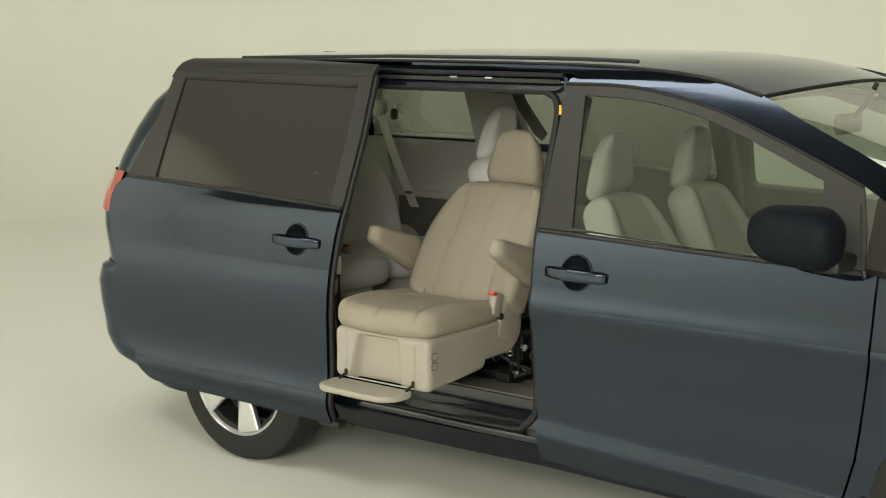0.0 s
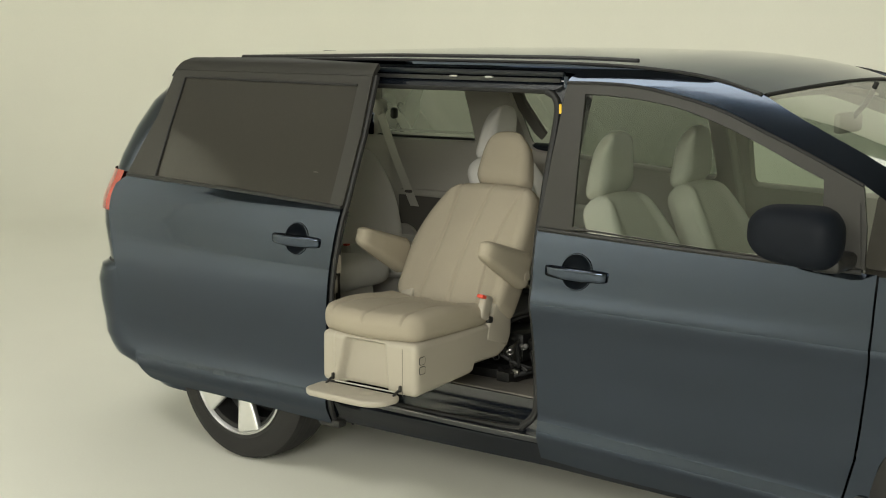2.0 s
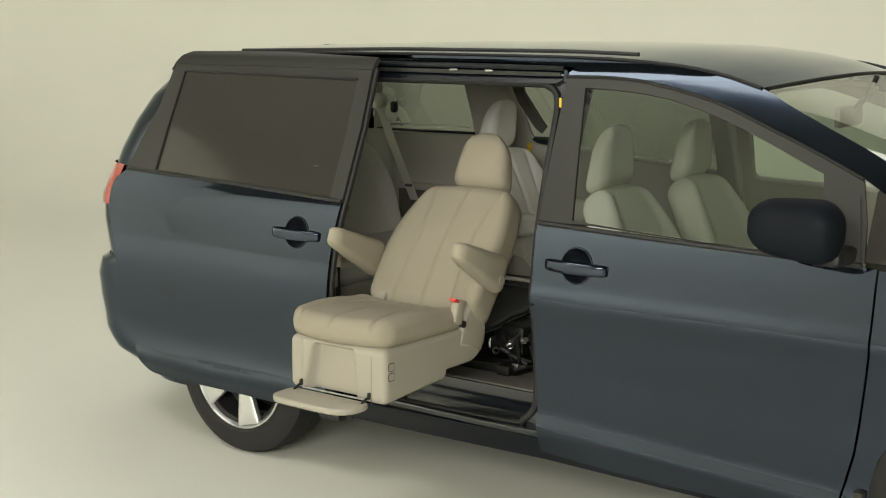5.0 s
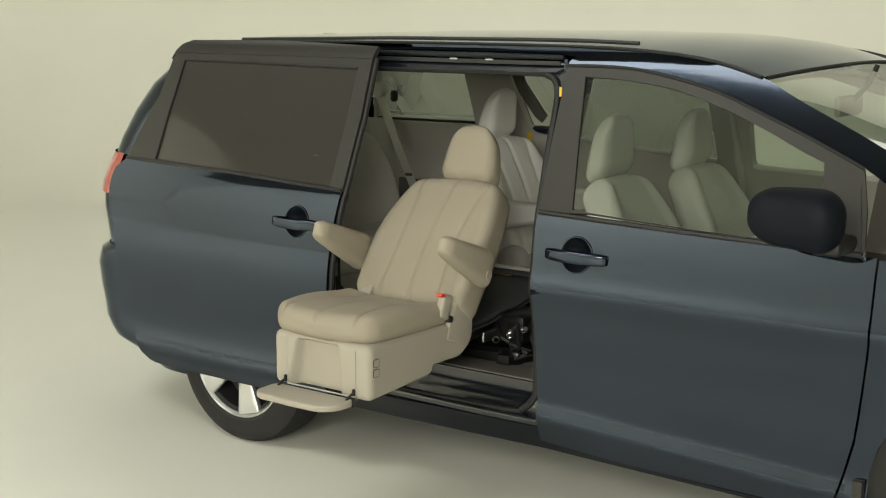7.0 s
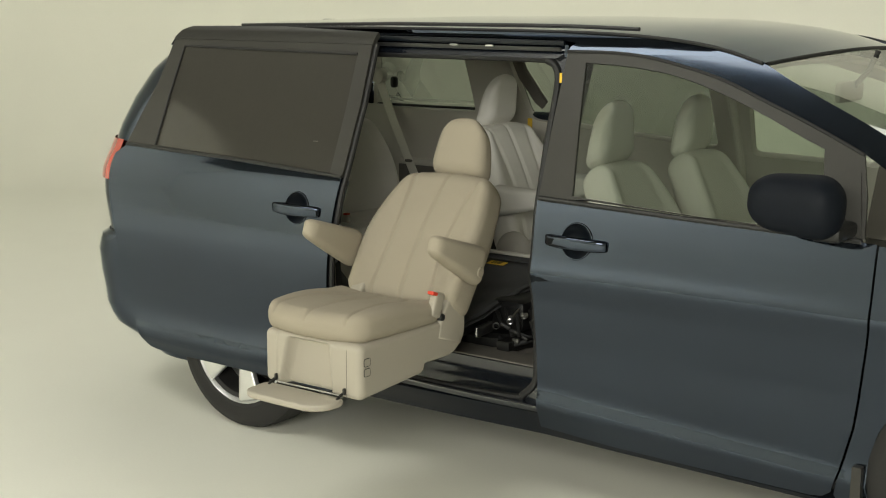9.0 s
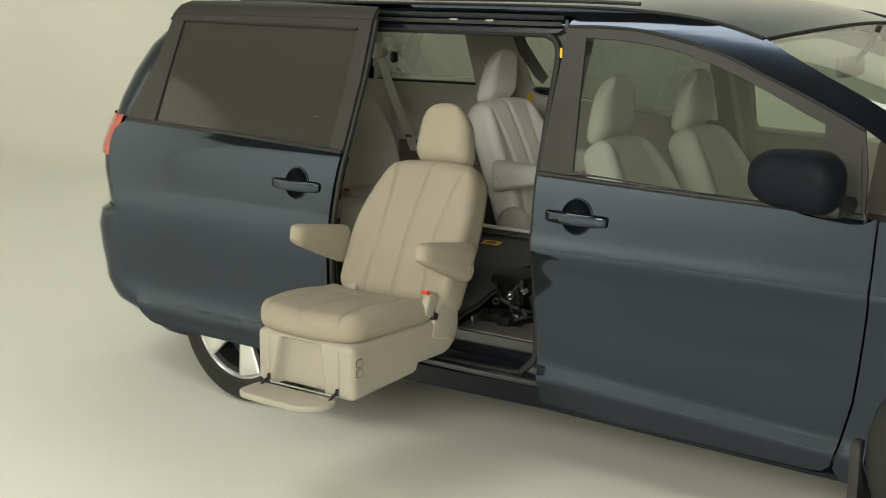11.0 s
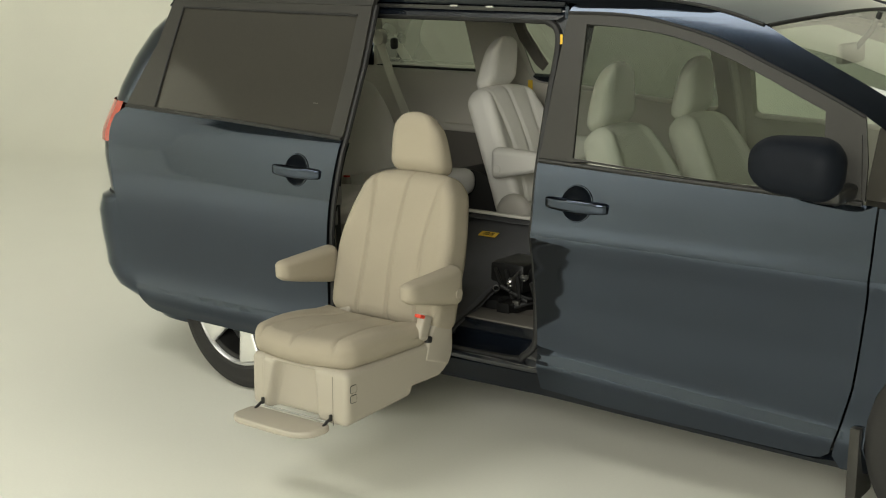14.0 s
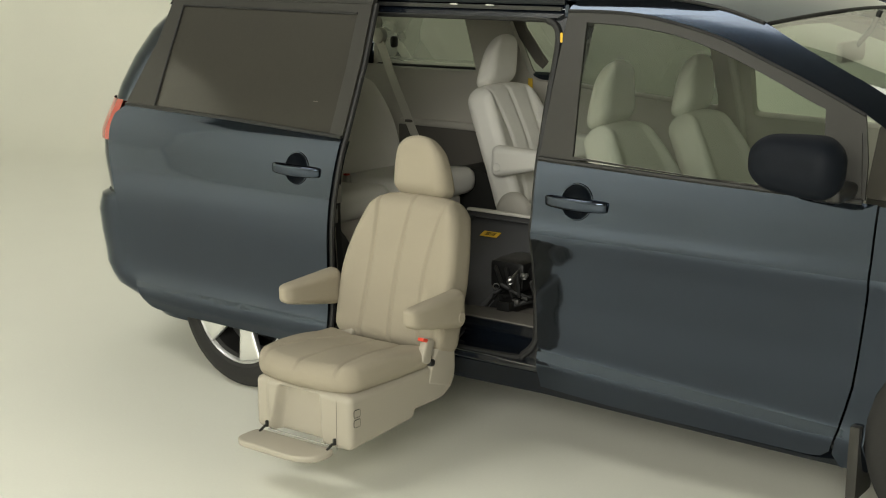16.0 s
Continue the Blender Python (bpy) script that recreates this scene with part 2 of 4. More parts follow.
# ---------- studio ----------
def studio():
    # floor, cove and back wall as one swept sheet that curves round the corner
    prof = [(0.0, 0.0)] + [(1.9 * math.sin(a), 1.9 * (1 - math.cos(a))) for a in [math.pi / 2 * k / 16 for k in range(17)]] + [(1.9, 6.5)]
    plan = []
    x0, x1, yb, yf, rc = -8.5, 9.0, 3.4, -9.5, 4.0
    # inner foot line of the wall: from front left, round the back left corner, to back right
    for k in range(10):
        plan.append((Vector((x0, yf + (yb - rc - yf) * k / 10)), Vector((-1, 0))))
    for k in range(17):
        a = math.pi - math.pi / 2 * k / 16
        plan.append((Vector((x0 + rc + rc * math.cos(a), yb - rc + rc * math.sin(a))), Vector((math.cos(a), math.sin(a)))))
    for k in range(1, 13):
        plan.append((Vector((x0 + rc + (x1 - x0 - rc) * k / 12, yb)), Vector((0, 1))))
    rows = []
    for d, z in prof:
        rows.append([(p.x + n.x * d, p.y + n.y * d, z) for p, n in plan])
    bm = sheet(rows)
    # floor inside the foot line
    foot = [bm.verts.new((p.x, p.y, 0)) for p, n in plan]
    corner = bm.verts.new((x1, yf, 0))
    bm.faces.new(foot + [corner])
    bmesh.ops.remove_doubles(bm, verts=bm.verts, dist=0.001)
    bmesh.ops.recalc_face_normals(bm, faces=bm.faces)
    ob = part("studio_cyclorama", bm, M_CYC)
    tagged(ob, "cream painted studio floor curving up into the back wall", "cyclorama", kind="structure")
    # unseen walls, added to bounce light into the cabin and fill paint reflections
    for name, at, size, m in (("wall_right", (9.1, -2.1, 3.25), (0.2, 15.4, 6.5), M_CYC),
                              ("wall_front_west", (-4.7, -9.6, 3.25), (11.8, 0.2, 6.5), M_CYC),
                              ("wall_front_east", (5.2, -9.6, 3.25), (8.0, 0.2, 6.5), M_CYC)):
        tagged(part(name, rbox(*size, 0.01, 0, at), m), "unseen plain wall added to close the stage and bounce light", "wall", kind="structure")
    tagged(part("ceiling", rbox(20.0, 15.6, 0.2, 0.01, 0, (-0.7, -2.1, 6.62)), M_DARK), "dark studio ceiling over the stage", "ceiling", kind="structure")


# ---------- minivan ----------
DOOR_REAR = [(1.43, 0.285), (1.425, 0.52), (1.42, 0.81), (1.415, 0.98), (1.41, 1.11)]
DOOR_FRONT = [(2.585, 1.07), (2.585, 0.82), (2.545, 0.50), (2.505, 0.34)]
FRAME_TOP = flow([(1.40, 1.595), (1.58, 1.595), (1.74, 1.58), (1.97, 1.53), (2.16, 1.46), (2.29, 1.41), (2.41, 1.36), (2.50, 1.32)], 3)
GLASS_F = flow([(1.48, 1.56), (1.64, 1.553), (1.82, 1.53), (1.99, 1.483), (2.16, 1.42), (2.30, 1.36), (2.375, 1.33)], 3) + [(2.395, 1.20), (2.41, 1.075), (2.19, 1.088), (1.54, 1.12)]


def arch(cx, cz, r, a0, a1, n=14):
    return [(cx + r * math.cos(radians(a0 + (a1 - a0) * k / n)), cz + r * math.sin(radians(a0 + (a1 - a0) * k / n))) for k in range(n + 1)]


def cup_loop(q=1.0):
    return [(q * 0.060 * math.cos(a), q * 0.060 * math.sin(a)) for a in [2 * math.pi * k / 28 for k in range(28)]]


def handle(parent, x, z, out=0.0):
    """A pull handle with its cup, at the body's side."""
    y = -(soft_half(x, z) + out)
    h = part("handle", rbox(0.240, 0.024, 0.048, 0.012, 8, (x, y - 0.024, z - 0.006),
             lambda p: Vector((p.x, p.y + 1.5 * p.x * p.x, p.z * (1 - 1.6 * abs(p.x)) - 0.01 * p.x))), M_PAINT, parent, "body-coloured pull handle")
    for d in (-0.088, 0.088):
        part("handle_foot", rbox(0.03, 0.024, 0.022, 0.008, 3, (x + d, y - 0.008, z - 0.005)), M_PAINT, h)
    rows = []
    for q in (1.0, 0.93, 0.8, 0.6, 0.35, 0.05):
        d = 0.034 * (1 - q ** 2.5)
        rows.append([on_side(x + cx, z + cz, out - d) for cx, cz in cup_loop(q)])
    bm = sheet([r + r[:1] for r in rows], 0.0, True)
    part("cup_lip", tube([on_side(x + a, z + b, out + 0.001) for a, b in cup_loop(1.0)], 0.003, 6, True), M_PAINT, h)
    part("handle_cup", bm, M_CUP, h, "glossy black hand cup behind the handle", 60)
    return h


def wheel(parent, at, side):
    w = part("wheel", lathe([(0.215, 0.09), (0.238, 0.105), (0.248, 0.108), (0.262, 0.114), (0.266, 0.112), (0.295, 0.115), (0.325, 0.108), (0.348, 0.09), (0.356, 0.05), (0.357, 0.0), (0.356, -0.05),
             (0.345, -0.095), (0.30, -0.112), (0.23, -0.10), (0.215, -0.09), (0.215, 0.09)], 64), M_TYRE, parent, "black rubber tyre on an alloy rim")
    w.matrix_basis = pose(*at, 0, 0, 0 if side > 0 else 180)
    for k in range(4):
        part("tread_groove", lathe([(0.3575, -0.066 + 0.04 * k), (0.3585, -0.062 + 0.04 * k), (0.3575, -0.058 + 0.04 * k)], 64), M_RUBBER, w)
    part("rim", lathe([(0.247, 0.110), (0.241, 0.113), (0.230, 0.10), (0.222, 0.06), (0.214, -0.02), (0.205, -0.09)], 64), M_ALLOY, w, "bright alloy rim")
    for k in range(5):
        def shape(p):
            t = (p.z + 0.08) / 0.16
            return Vector((p.x * (0.62 + 0.75 * t), p.y + 0.018 * t, p.z))
        bm = rbox(0.090, 0.03, 0.182, 0.010, 6, (0, 0.082, 0.140), shape)
        bm.transform(Matrix.Rotation(2 * math.pi * (k + 0.708) / 5, 4, "Y"))
        part("spoke", bm, M_ALLOY, w)
    part("hub_cap", lathe([(0.001, 0.098), (0.03, 0.097), (0.04, 0.09), (0.055, 0.085), (0.06, 0.06)], 32), M_ALLOY, w)
    part("brake_disc", lathe([(0.001, 0.0), (0.15, 0.0), (0.15, -0.02), (0.001, -0.02)], 40), M_GREASE, w)
    part("inner_barrel", lathe([(0.205, -0.03), (0.19, -0.08), (0.001, -0.085)], 40), M_GREASE, w)


REAR = [(0.22, -0.80), (0.28, -0.90), (0.34, -1.03), (0.42, -1.10), (0.56, -1.13), (0.66, -1.13), (0.73, -1.095), (0.76, -1.03), (0.79, -1.035), (0.92, -1.07), (1.02, -1.08), (1.12, -1.045), (1.22, -1.025), (1.34, -0.975), (1.46, -0.90), (1.56, -0.78), (1.60, -0.71), (1.64, -0.62)]


def lerp_table(tab, z):
    for (a, b), (c, d) in zip(tab, tab[1:]):
        if z <= c:
            return b + (d - b) * max(0.0, (z - a) / (c - a))
    return tab[-1][1]


def rear_plan(z, x_end=0.46, n=26):
    """Points of the body's plan at height z: near side, round the tail, far side."""
    xr = lerp_table(REAR, z)
    L = 0.45
    near = []
    for k in range(11):
        x = x_end + (xr + L - x_end) * k / 10
        near.append((x, -soft_half(x, z)))
    wz = soft_half(xr + L, z)
    for k in range(1, n + 1):
        a = math.pi / 2 * k / n
        near.append((xr + L - L * math.sin(a) ** (2 / 3.4), -wz * max(0.0, math.cos(a)) ** (2 / 3.4)))
    far = [(x, -y) for x, y in reversed(near[:-1])]
    return near + far


def minivan():
    van = thing("minivan", pose(0, 0, 0), "dark blue-grey metallic minivan with its side door slid open", "minivan")
    # rear body shell
    zs = [0.22, 0.25, 0.28, 0.31, 0.34, 0.38, 0.42, 0.48, 0.56, 0.62, 0.66, 0.70, 0.73, 0.745, 0.76, 0.775, 0.79, 0.85, 0.92, 0.97, 1.02, 1.07, 1.12, 1.17, 1.22, 1.28, 1.34, 1.40, 1.46, 1.51, 1.56, 1.60, 1.64]
    bm = bmesh.new()
    panes = bmesh.new()
    grid = [[bm.verts.new((x, y, z)) for x, y in rear_plan(z)] for z in zs]
    for A, B in zip(grid, grid[1:]):
        for i in range(len(A) - 1):
            c = (A[i].co + A[i + 1].co + B[i].co + B[i + 1].co) / 4
            side_win = 1.21 < c.z < 1.57 and (-0.40 < c.x < 0.30 if c.y < 0 else c.x > -0.72) and abs(c.y) > 0.45
            back_win = 1.16 < c.z < 1.53 and abs(c.y) < 0.56 and c.x < -0.6
            if side_win or back_win:
                if c.y < 0.45:
                    q = [panes.verts.new(v.co) for v in (A[i], A[i + 1], B[i + 1], B[i])]
                    panes.faces.new(q)
                continue
            if abs(c.y) > 0.8 and (c.x ** 2 + (c.z - 0.36) ** 2) < 0.40 ** 2:
                continue
            bm.faces.new((A[i], A[i + 1], B[i + 1], B[i]))
    bmesh.ops.delete(bm, geom=[v for v in bm.verts if not v.link_faces], context="VERTS")
    bmesh.ops.reverse_faces(bm, faces=bm.faces)
    bm.normal_update()
    if sum(f.normal.x for f in bm.faces if f.calc_center_median().x < -0.9) > 0:
        bmesh.ops.reverse_faces(bm, faces=bm.faces)
    thicken(bm, 0.03)
    body = part("rear_body", bm, M_PAINT, van, "painted rear quarters, tailgate and bumper")
    bmesh.ops.remove_doubles(panes, verts=panes.verts, dist=0.0005)
    part("rear_glazing", panes, G_WIND, body, "tinted rear glass")
    bt = bmesh.new()
    tz = [0.46, 0.7, 0.9, 1.05, 1.15, 1.22, 1.34, 1.46, 1.55, 1.60]
    tg = [[bt.verts.new((x + 0.05 * max(0.0, min(1.0, (0.2 - x))), y * 0.925, z)) for x, y in rear_plan(z)] for z in tz]
    for A, B in zip(tg, tg[1:]):
        for i in range(len(A) - 1):
            c = (A[i].co + A[i + 1].co + B[i].co + B[i + 1].co) / 4
            side_win = 1.21 < c.z < 1.56 and (-0.40 if c.y < 0 else -0.72) < c.x < 0.30 and abs(c.y) > 0.45
            back_win = 1.16 < c.z < 1.53 and abs(c.y) < 0.56 and c.x < -0.6
            if not (side_win or back_win or (c.y > 0.5 and c.x > -0.62)):
                bt.faces.new((A[i], A[i + 1], B[i + 1], B[i]))
    bmesh.ops.delete(bt, geom=[v for v in bt.verts if not v.link_faces], context="VERTS")
    part("rear_trim", bt, M_TRIM, body, "greige inner rear trim")
    # bumper seam
    part("bumper_seam", tube([(x, y, 0.757) for x, y in rear_plan(0.757)[8:40]], 0.004, 6), M_RUBBER, body)
    # tail lights wrap round the rear corners
    for s in (-1, 1):
        rows = []
        for k in range(9):
            z = 0.985 + 0.175 * k / 8
            pts = rear_plan(z)[13:38]
            rows.append([(x - 0.006, s * -(y - 0.010), z) for x, y in pts])
        bm = sheet(rows)
        bm.normal_update()
        if sum(f.normal.x for f in bm.faces) > 0:
            bmesh.ops.reverse_faces(bm, faces=bm.faces)
        part("tail_light", bm, M_TAIL, van, "red plastic tail light lens")
    # wheel wells
    for x in (0.0, 2.975):
        for s in (-1, 1):
            bm = lathe([(0.385, -0.02), (0.39, -0.30), (0.001, -0.31)], 40)
            bmesh.ops.delete(bm, geom=[f for f in bm.faces if f.calc_center_median().z < -0.12], context="FACES")
            bm.transform(Matrix.Translation((x, s * 0.925, 0.36)) @ Matrix.Rotation(0 if s > 0 else math.pi, 4, "Z"))
            part("wheel_well", bm, M_BLACK, van)
    for x in (0.0, 2.975):
        for s in (-1, 1):
            wheel(van, (x - 0.03, s * 0.845, 0.357), s)
    # sill, pillars and cant rail on both sides
    cant = flow([(-0.62, 1.57), (0.38, 1.572), (0.46, 1.630), (1.345, 1.634), (1.40, 1.600), (1.58, 1.598), (1.74, 1.583), (1.97, 1.533), (2.16, 1.463), (2.29, 1.413), (2.50, 1.323), (2.75, 1.17), (2.95, 1.05)], 3) + flow([(3.0, 1.10), (2.80, 1.23), (2.56, 1.375), (2.34, 1.475), (2.21, 1.535), (2.12, 1.578), (1.95, 1.622), (1.72, 1.648), (1.37, 1.66), (0.5, 1.66), (-0.4, 1.648), (-0.60, 1.61)], 3)
    sill = [(0.36, 0.25), (1.43, 0.25), (2.60, 0.228), (2.58, 0.262), (2.44, 0.246), (2.0, 0.254), (1.435, 0.28), (1.435, 0.335), (0.36, 0.335)]
    for s in (-1, 1):
        part("cant_rail", panel(cant, (), s, 0.0, 0.03, 0.12, 0.02), M_PAINT, van)
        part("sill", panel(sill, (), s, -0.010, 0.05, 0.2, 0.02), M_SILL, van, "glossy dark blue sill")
        fender = [(2.591, 1.065), (2.591, 0.82), (2.552, 0.50), (2.512, 0.34), (2.497, 0.275), (2.52, 0.232), (2.60, 0.235)] + arch(2.96, 0.357, 0.365, 199, -20, 16) + [(3.55, 0.22), (3.72, 0.30), (3.74, 0.55), (3.62, 0.78), (3.3, 0.95), (2.95, 1.05)]
        part("front_wing", panel(fender, (), s, 0.0, 0.02, 0.1, 0.04), M_PAINT, van, "painted front wing with wheel arch")
        part("wing_window", panel(rounded([(2.545, 1.30), (2.54, 1.085), (2.88, 1.075), (2.72, 1.18)], 0.02, 3), (), s, -0.006, 0.006), M_PRIV, van, "small fixed black corner window")
        part("mud_flap", rbox(0.036, 0.15, 0.24, 0.008, 2, (2.572, s * 0.885, 0.268)), M_FRAME, van)
    # opening's jamb: B pillar edge, seal, top track
    jamb = [(1.30, 0.30), (1.455, 0.30), (1.455, 1.11), (1.45, 1.60), (1.20, 1.60), (1.28, 1.572), (1.345, 1.55), (1.378, 1.49), (1.385, 1.28), (1.405, 1.02), (1.41, 0.73), (1.405, 0.48), (1.37, 0.40), (1.30, 0.365)]
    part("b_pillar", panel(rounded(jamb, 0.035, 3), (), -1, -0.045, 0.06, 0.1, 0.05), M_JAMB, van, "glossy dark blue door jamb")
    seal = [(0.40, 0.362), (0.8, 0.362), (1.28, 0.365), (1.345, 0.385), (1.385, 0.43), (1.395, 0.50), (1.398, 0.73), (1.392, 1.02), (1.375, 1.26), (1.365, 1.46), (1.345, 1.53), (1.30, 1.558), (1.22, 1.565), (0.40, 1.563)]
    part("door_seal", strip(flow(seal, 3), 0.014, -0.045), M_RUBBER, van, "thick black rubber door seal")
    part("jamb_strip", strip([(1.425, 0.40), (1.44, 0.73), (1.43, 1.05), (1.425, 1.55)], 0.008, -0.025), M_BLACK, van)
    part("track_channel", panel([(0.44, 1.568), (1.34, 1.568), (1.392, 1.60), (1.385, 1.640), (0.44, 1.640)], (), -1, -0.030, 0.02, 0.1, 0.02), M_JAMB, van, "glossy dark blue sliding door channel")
    part("top_track", rbox(0.92, 0.020, 0.020, 0.006, 3, (0.91, -0.712, 1.622)), M_CUP, van, "glossy sliding door track")
    part("track_slot", rbox(0.92, 0.010, 0.016, 0.003, 1, (0.90, -0.722, 1.600)), M_BLACK, van)
    part("track_end", rbox(0.02, 0.03, 0.045, 0.006, 2, (1.385, -0.715, 1.595)), M_PAINT, van)
    for k, dx in enumerate((0.0, 0.10)):
        part("track_roller", rbox(0.035, 0.010, 0.008, 0.003, 2, (0.90 + dx * 1.6, -0.730, 1.607)), M_STEEL, van)
    part("jamb_tag", rbox(0.010, 0.003, 0.034, 0.001, 1, on_side(1.394, 1.505, 0.0)), M_YELLOW, van, "small yellow sticker")
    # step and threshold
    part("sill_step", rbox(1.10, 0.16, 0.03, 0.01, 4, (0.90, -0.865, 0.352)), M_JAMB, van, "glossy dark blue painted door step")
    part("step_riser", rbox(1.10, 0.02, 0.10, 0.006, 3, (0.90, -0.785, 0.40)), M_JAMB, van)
    part("lower_track", rbox(0.95, 0.035, 0.02, 0.005, 3, (0.90, -0.905, 0.322)), M_BLACK, van, "black lower door track")
    part("threshold", rbox(1.05, 0.14, 0.02, 0.008, 4, (0.89, -0.715, 0.447)), M_TRIMD, van, "dark threshold plate")
    part("underbody", rbox(4.2, 1.55, 0.06, 0.02, 2, (1.35, 0, 0.23)), M_BLACK, van)
    # roof
    edge = [(-0.75, 1.585), (-0.4, 1.643), (0.5, 1.658), (1.37, 1.658), (1.72, 1.646), (1.95, 1.62), (2.12, 1.576), (2.3, 1.50)]
    mid = [(-0.75, 1.62), (-0.4, 1.675), (0.5, 1.702), (1.2, 1.71), (1.7, 1.703), (1.95, 1.676), (2.13, 1.624), (2.3, 1.55)]
    rows = []
    for k in range(33):
        u = k / 32
        row = []
        for j in range(25):
            sgn = -1 + 2 * j / 24
            x = -0.60 + (2.115 + 0.075 * (1 - sgn ** 2) + 0.60) * u
            ze, zc = lerp_table(edge, x), lerp_table(mid, x)
            wy = 0.70 - 0.4 * max(0.0, -0.35 - x) - 0.02 * max(0.0, x - 1.9)
            row.append((x, sgn * wy, ze + (zc - ze) * (1 - abs(sgn) ** 2.4) - 0.002))
        rows.append(row)
    bm = sheet(rows, 0.0)
    bm.normal_update()
    if sum(f.normal.z for f in bm.faces) < 0:
        bmesh.ops.reverse_faces(bm, faces=bm.faces)
    thicken(bm, 0.012)
    roof = part("roof", bm, M_PAINT, van, "painted roof panel")
    for s in (-1, 1):
        pts = [(x, s * 0.56, lerp_table(edge, x) + (lerp_table(mid, x) - lerp_table(edge, x)) * (1 - 0.8 ** 2.4) - 0.002) for x in [-0.35 + 1.93 * k / 16 for k in range(17)]]
        part("roof_rail", tube(pts, 0.008, 8), M_BLACK, roof, "low black roof rail")
    part("antenna", rbox(0.09, 0.03, 0.022, 0.010, 4, (-0.42, 0.1, 1.664)), M_BLACK, roof)
    for s in (-1, 1):
        part("roof_moulding", strip(flow([(-0.4, 1.648), (0.5, 1.66), (1.37, 1.66), (1.72, 1.648), (1.95, 1.622), (2.12, 1.578)], 3), 0.006, 0.004, s), M_RUBBER, roof)
    part("header_seam", tube([(2.115 + 0.075 * (1 - q * q), q * 0.693, 1.574 + 0.032 * (1 - q * q)) for q in [-1 + k / 10 for k in range(21)]], 0.006, 8), M_RUBBER, roof)
    # headliner
    rows = []
    for k in range(21):
        x = -0.60 + 2.62 * k / 20
        rows.append([(x, y, min(lerp_table(edge, x), 1.64) - 0.055 - 0.03 * (abs(y) / 0.68) ** 4) for y in [-0.68 + 1.36 * j / 10 for j in range(11)]])
    part("headliner", sheet(rows, 0.012), M_LINER, van, "pale cloth headliner")
    # windscreen and bonnet
    rows = []
    for k in range(15):
        u = k / 14
        row = []
        for j in range(21):
            s = -1 + 2 * j / 20
            x = 2.115 + 0.075 * (1 - s * s) + u * (0.87 + 0.30 * (1 - s * s))
            z = 1.572 + 0.032 * (1 - s * s) - u * (0.50 + 0.0 * (1 - s * s)) + 0.02 * math.sin(math.pi * u)
            row.append((x, s * (0.695 + 0.115 * u), z))
        rows.append(row)
    ws = part("windscreen", sheet(rows), G_WIND, van, "clear green-tinted windscreen")
    rows = []
    for k in range(13):
        u = k / 12
        row = []
        for j in range(21):
            s = -1 + 2 * j / 20
            x = 2.98 + 0.30 * (1 - s * s) + u * (0.62 + 0.06 * (1 - s * s))
            z = 1.075 + 0.03 * (1 - s * s) - 0.26 * u ** 2.2
            row.append((x, s * (0.83 - 0.06 * u), z))
        rows.append(row)
    part("bonnet", sheet(rows, 0.0), M_PAINT, van)
    rows = []
    for k in range(9):
        z = 0.20 + 0.62 * k / 8
        bulge = 0.10 * math.sin(math.pi * (0.15 + 0.7 * k / 8))
        rows.append([(3.62 + 0.33 * (1 - abs(s) ** 3) + bulge * (1 - abs(s) ** 6), s * 0.80, z) for s in [-1 + 2 * j / 20 for j in range(21)]])
    part("front_bumper", sheet(rows, 0.0), M_PAINT, van)
    dash = rbox(0.55, 1.45, 0.28, 0.08, 5, (2.72, 0, 0.96))
    part("dashboard", dash, M_TRIMD, van)
    part("interior_mirror", rbox(0.03, 0.24, 0.075, 0.02, 5, (2.15, -0.02, 1.452)), M_TRIM, van, "greige rear-view mirror")
    part("mirror_stem", tube([(2.16, 0, 1.47), (2.21, 0, 1.53), (2.24, 0, 1.60)], 0.010), M_BLACK, van)

    # front door
    lower = DOOR_REAR + [(2.0, 1.085)] + DOOR_FRONT + [(2.49, 0.285), (2.46, 0.262), (2.42, 0.256), (2.0, 0.262), (1.7, 0.268)]
    door = part("front_door", panel(lower, [[(1.585 + a, 0.975 + b) for a, b in cup_loop()]], -1, 0.003, 0.035, 0.08, 0.012), M_PAINT, van, "closed painted front door")
    frame = [(1.412, 1.10), (1.405, 1.32)] + FRAME_TOP + [(2.53, 1.20), (2.545, 1.082), (2.0, 1.096), (1.6, 1.112)]
    part("window_frame", panel(frame, [GLASS_F], -1, 0.001, 0.012, 0.1, 0.03), M_FRAME, door, "satin black window frame")
    pane = part("window_pane", panel(GLASS_F, (), -1, -0.005, 0.0, 0.1, 0.05), G_FRONT, door, "green-tinted front door glass")
    part("belt_moulding", strip([(1.415, 1.103), (1.94, 1.087), (2.54, 1.074)], 0.009, 0.004), M_BLACK, door)
    part("frame_bead", strip(FRAME_TOP, 0.006, 0.002), M_RUBBER, door)
    handle(door, 1.585, 0.975, 0.003)
    part("inner_panel", panel([(1.46, 1.07), (2.5, 1.05), (2.45, 0.45), (1.47, 0.40)], (), -1, -0.07, 0.03, 0.3, 0.1), M_TRIM, door)
    # door mirror

    def mshape(p):
        k = (p.x + 0.13) / 0.26
        return Vector((p.x, p.y * (0.75 + 0.3 * k), p.z * (0.82 + 0.22 * (1 - (1 - k) ** 2))))
    mir = part("door_mirror", rbox(0.285, 0.16, 0.185, 0.078, 14, (2.392, -1.095, 1.190), mshape, (0, 3, 6)), mat("mirror_shell", (0.006, 0.008, 0.012), 0.55, spec=0.12), door, "dark folding door mirror housing")
    part("mirror_foot", rbox(0.10, 0.17, 0.05, 0.02, 5, (2.47, -0.985, 1.105)), M_BLACK, mir)
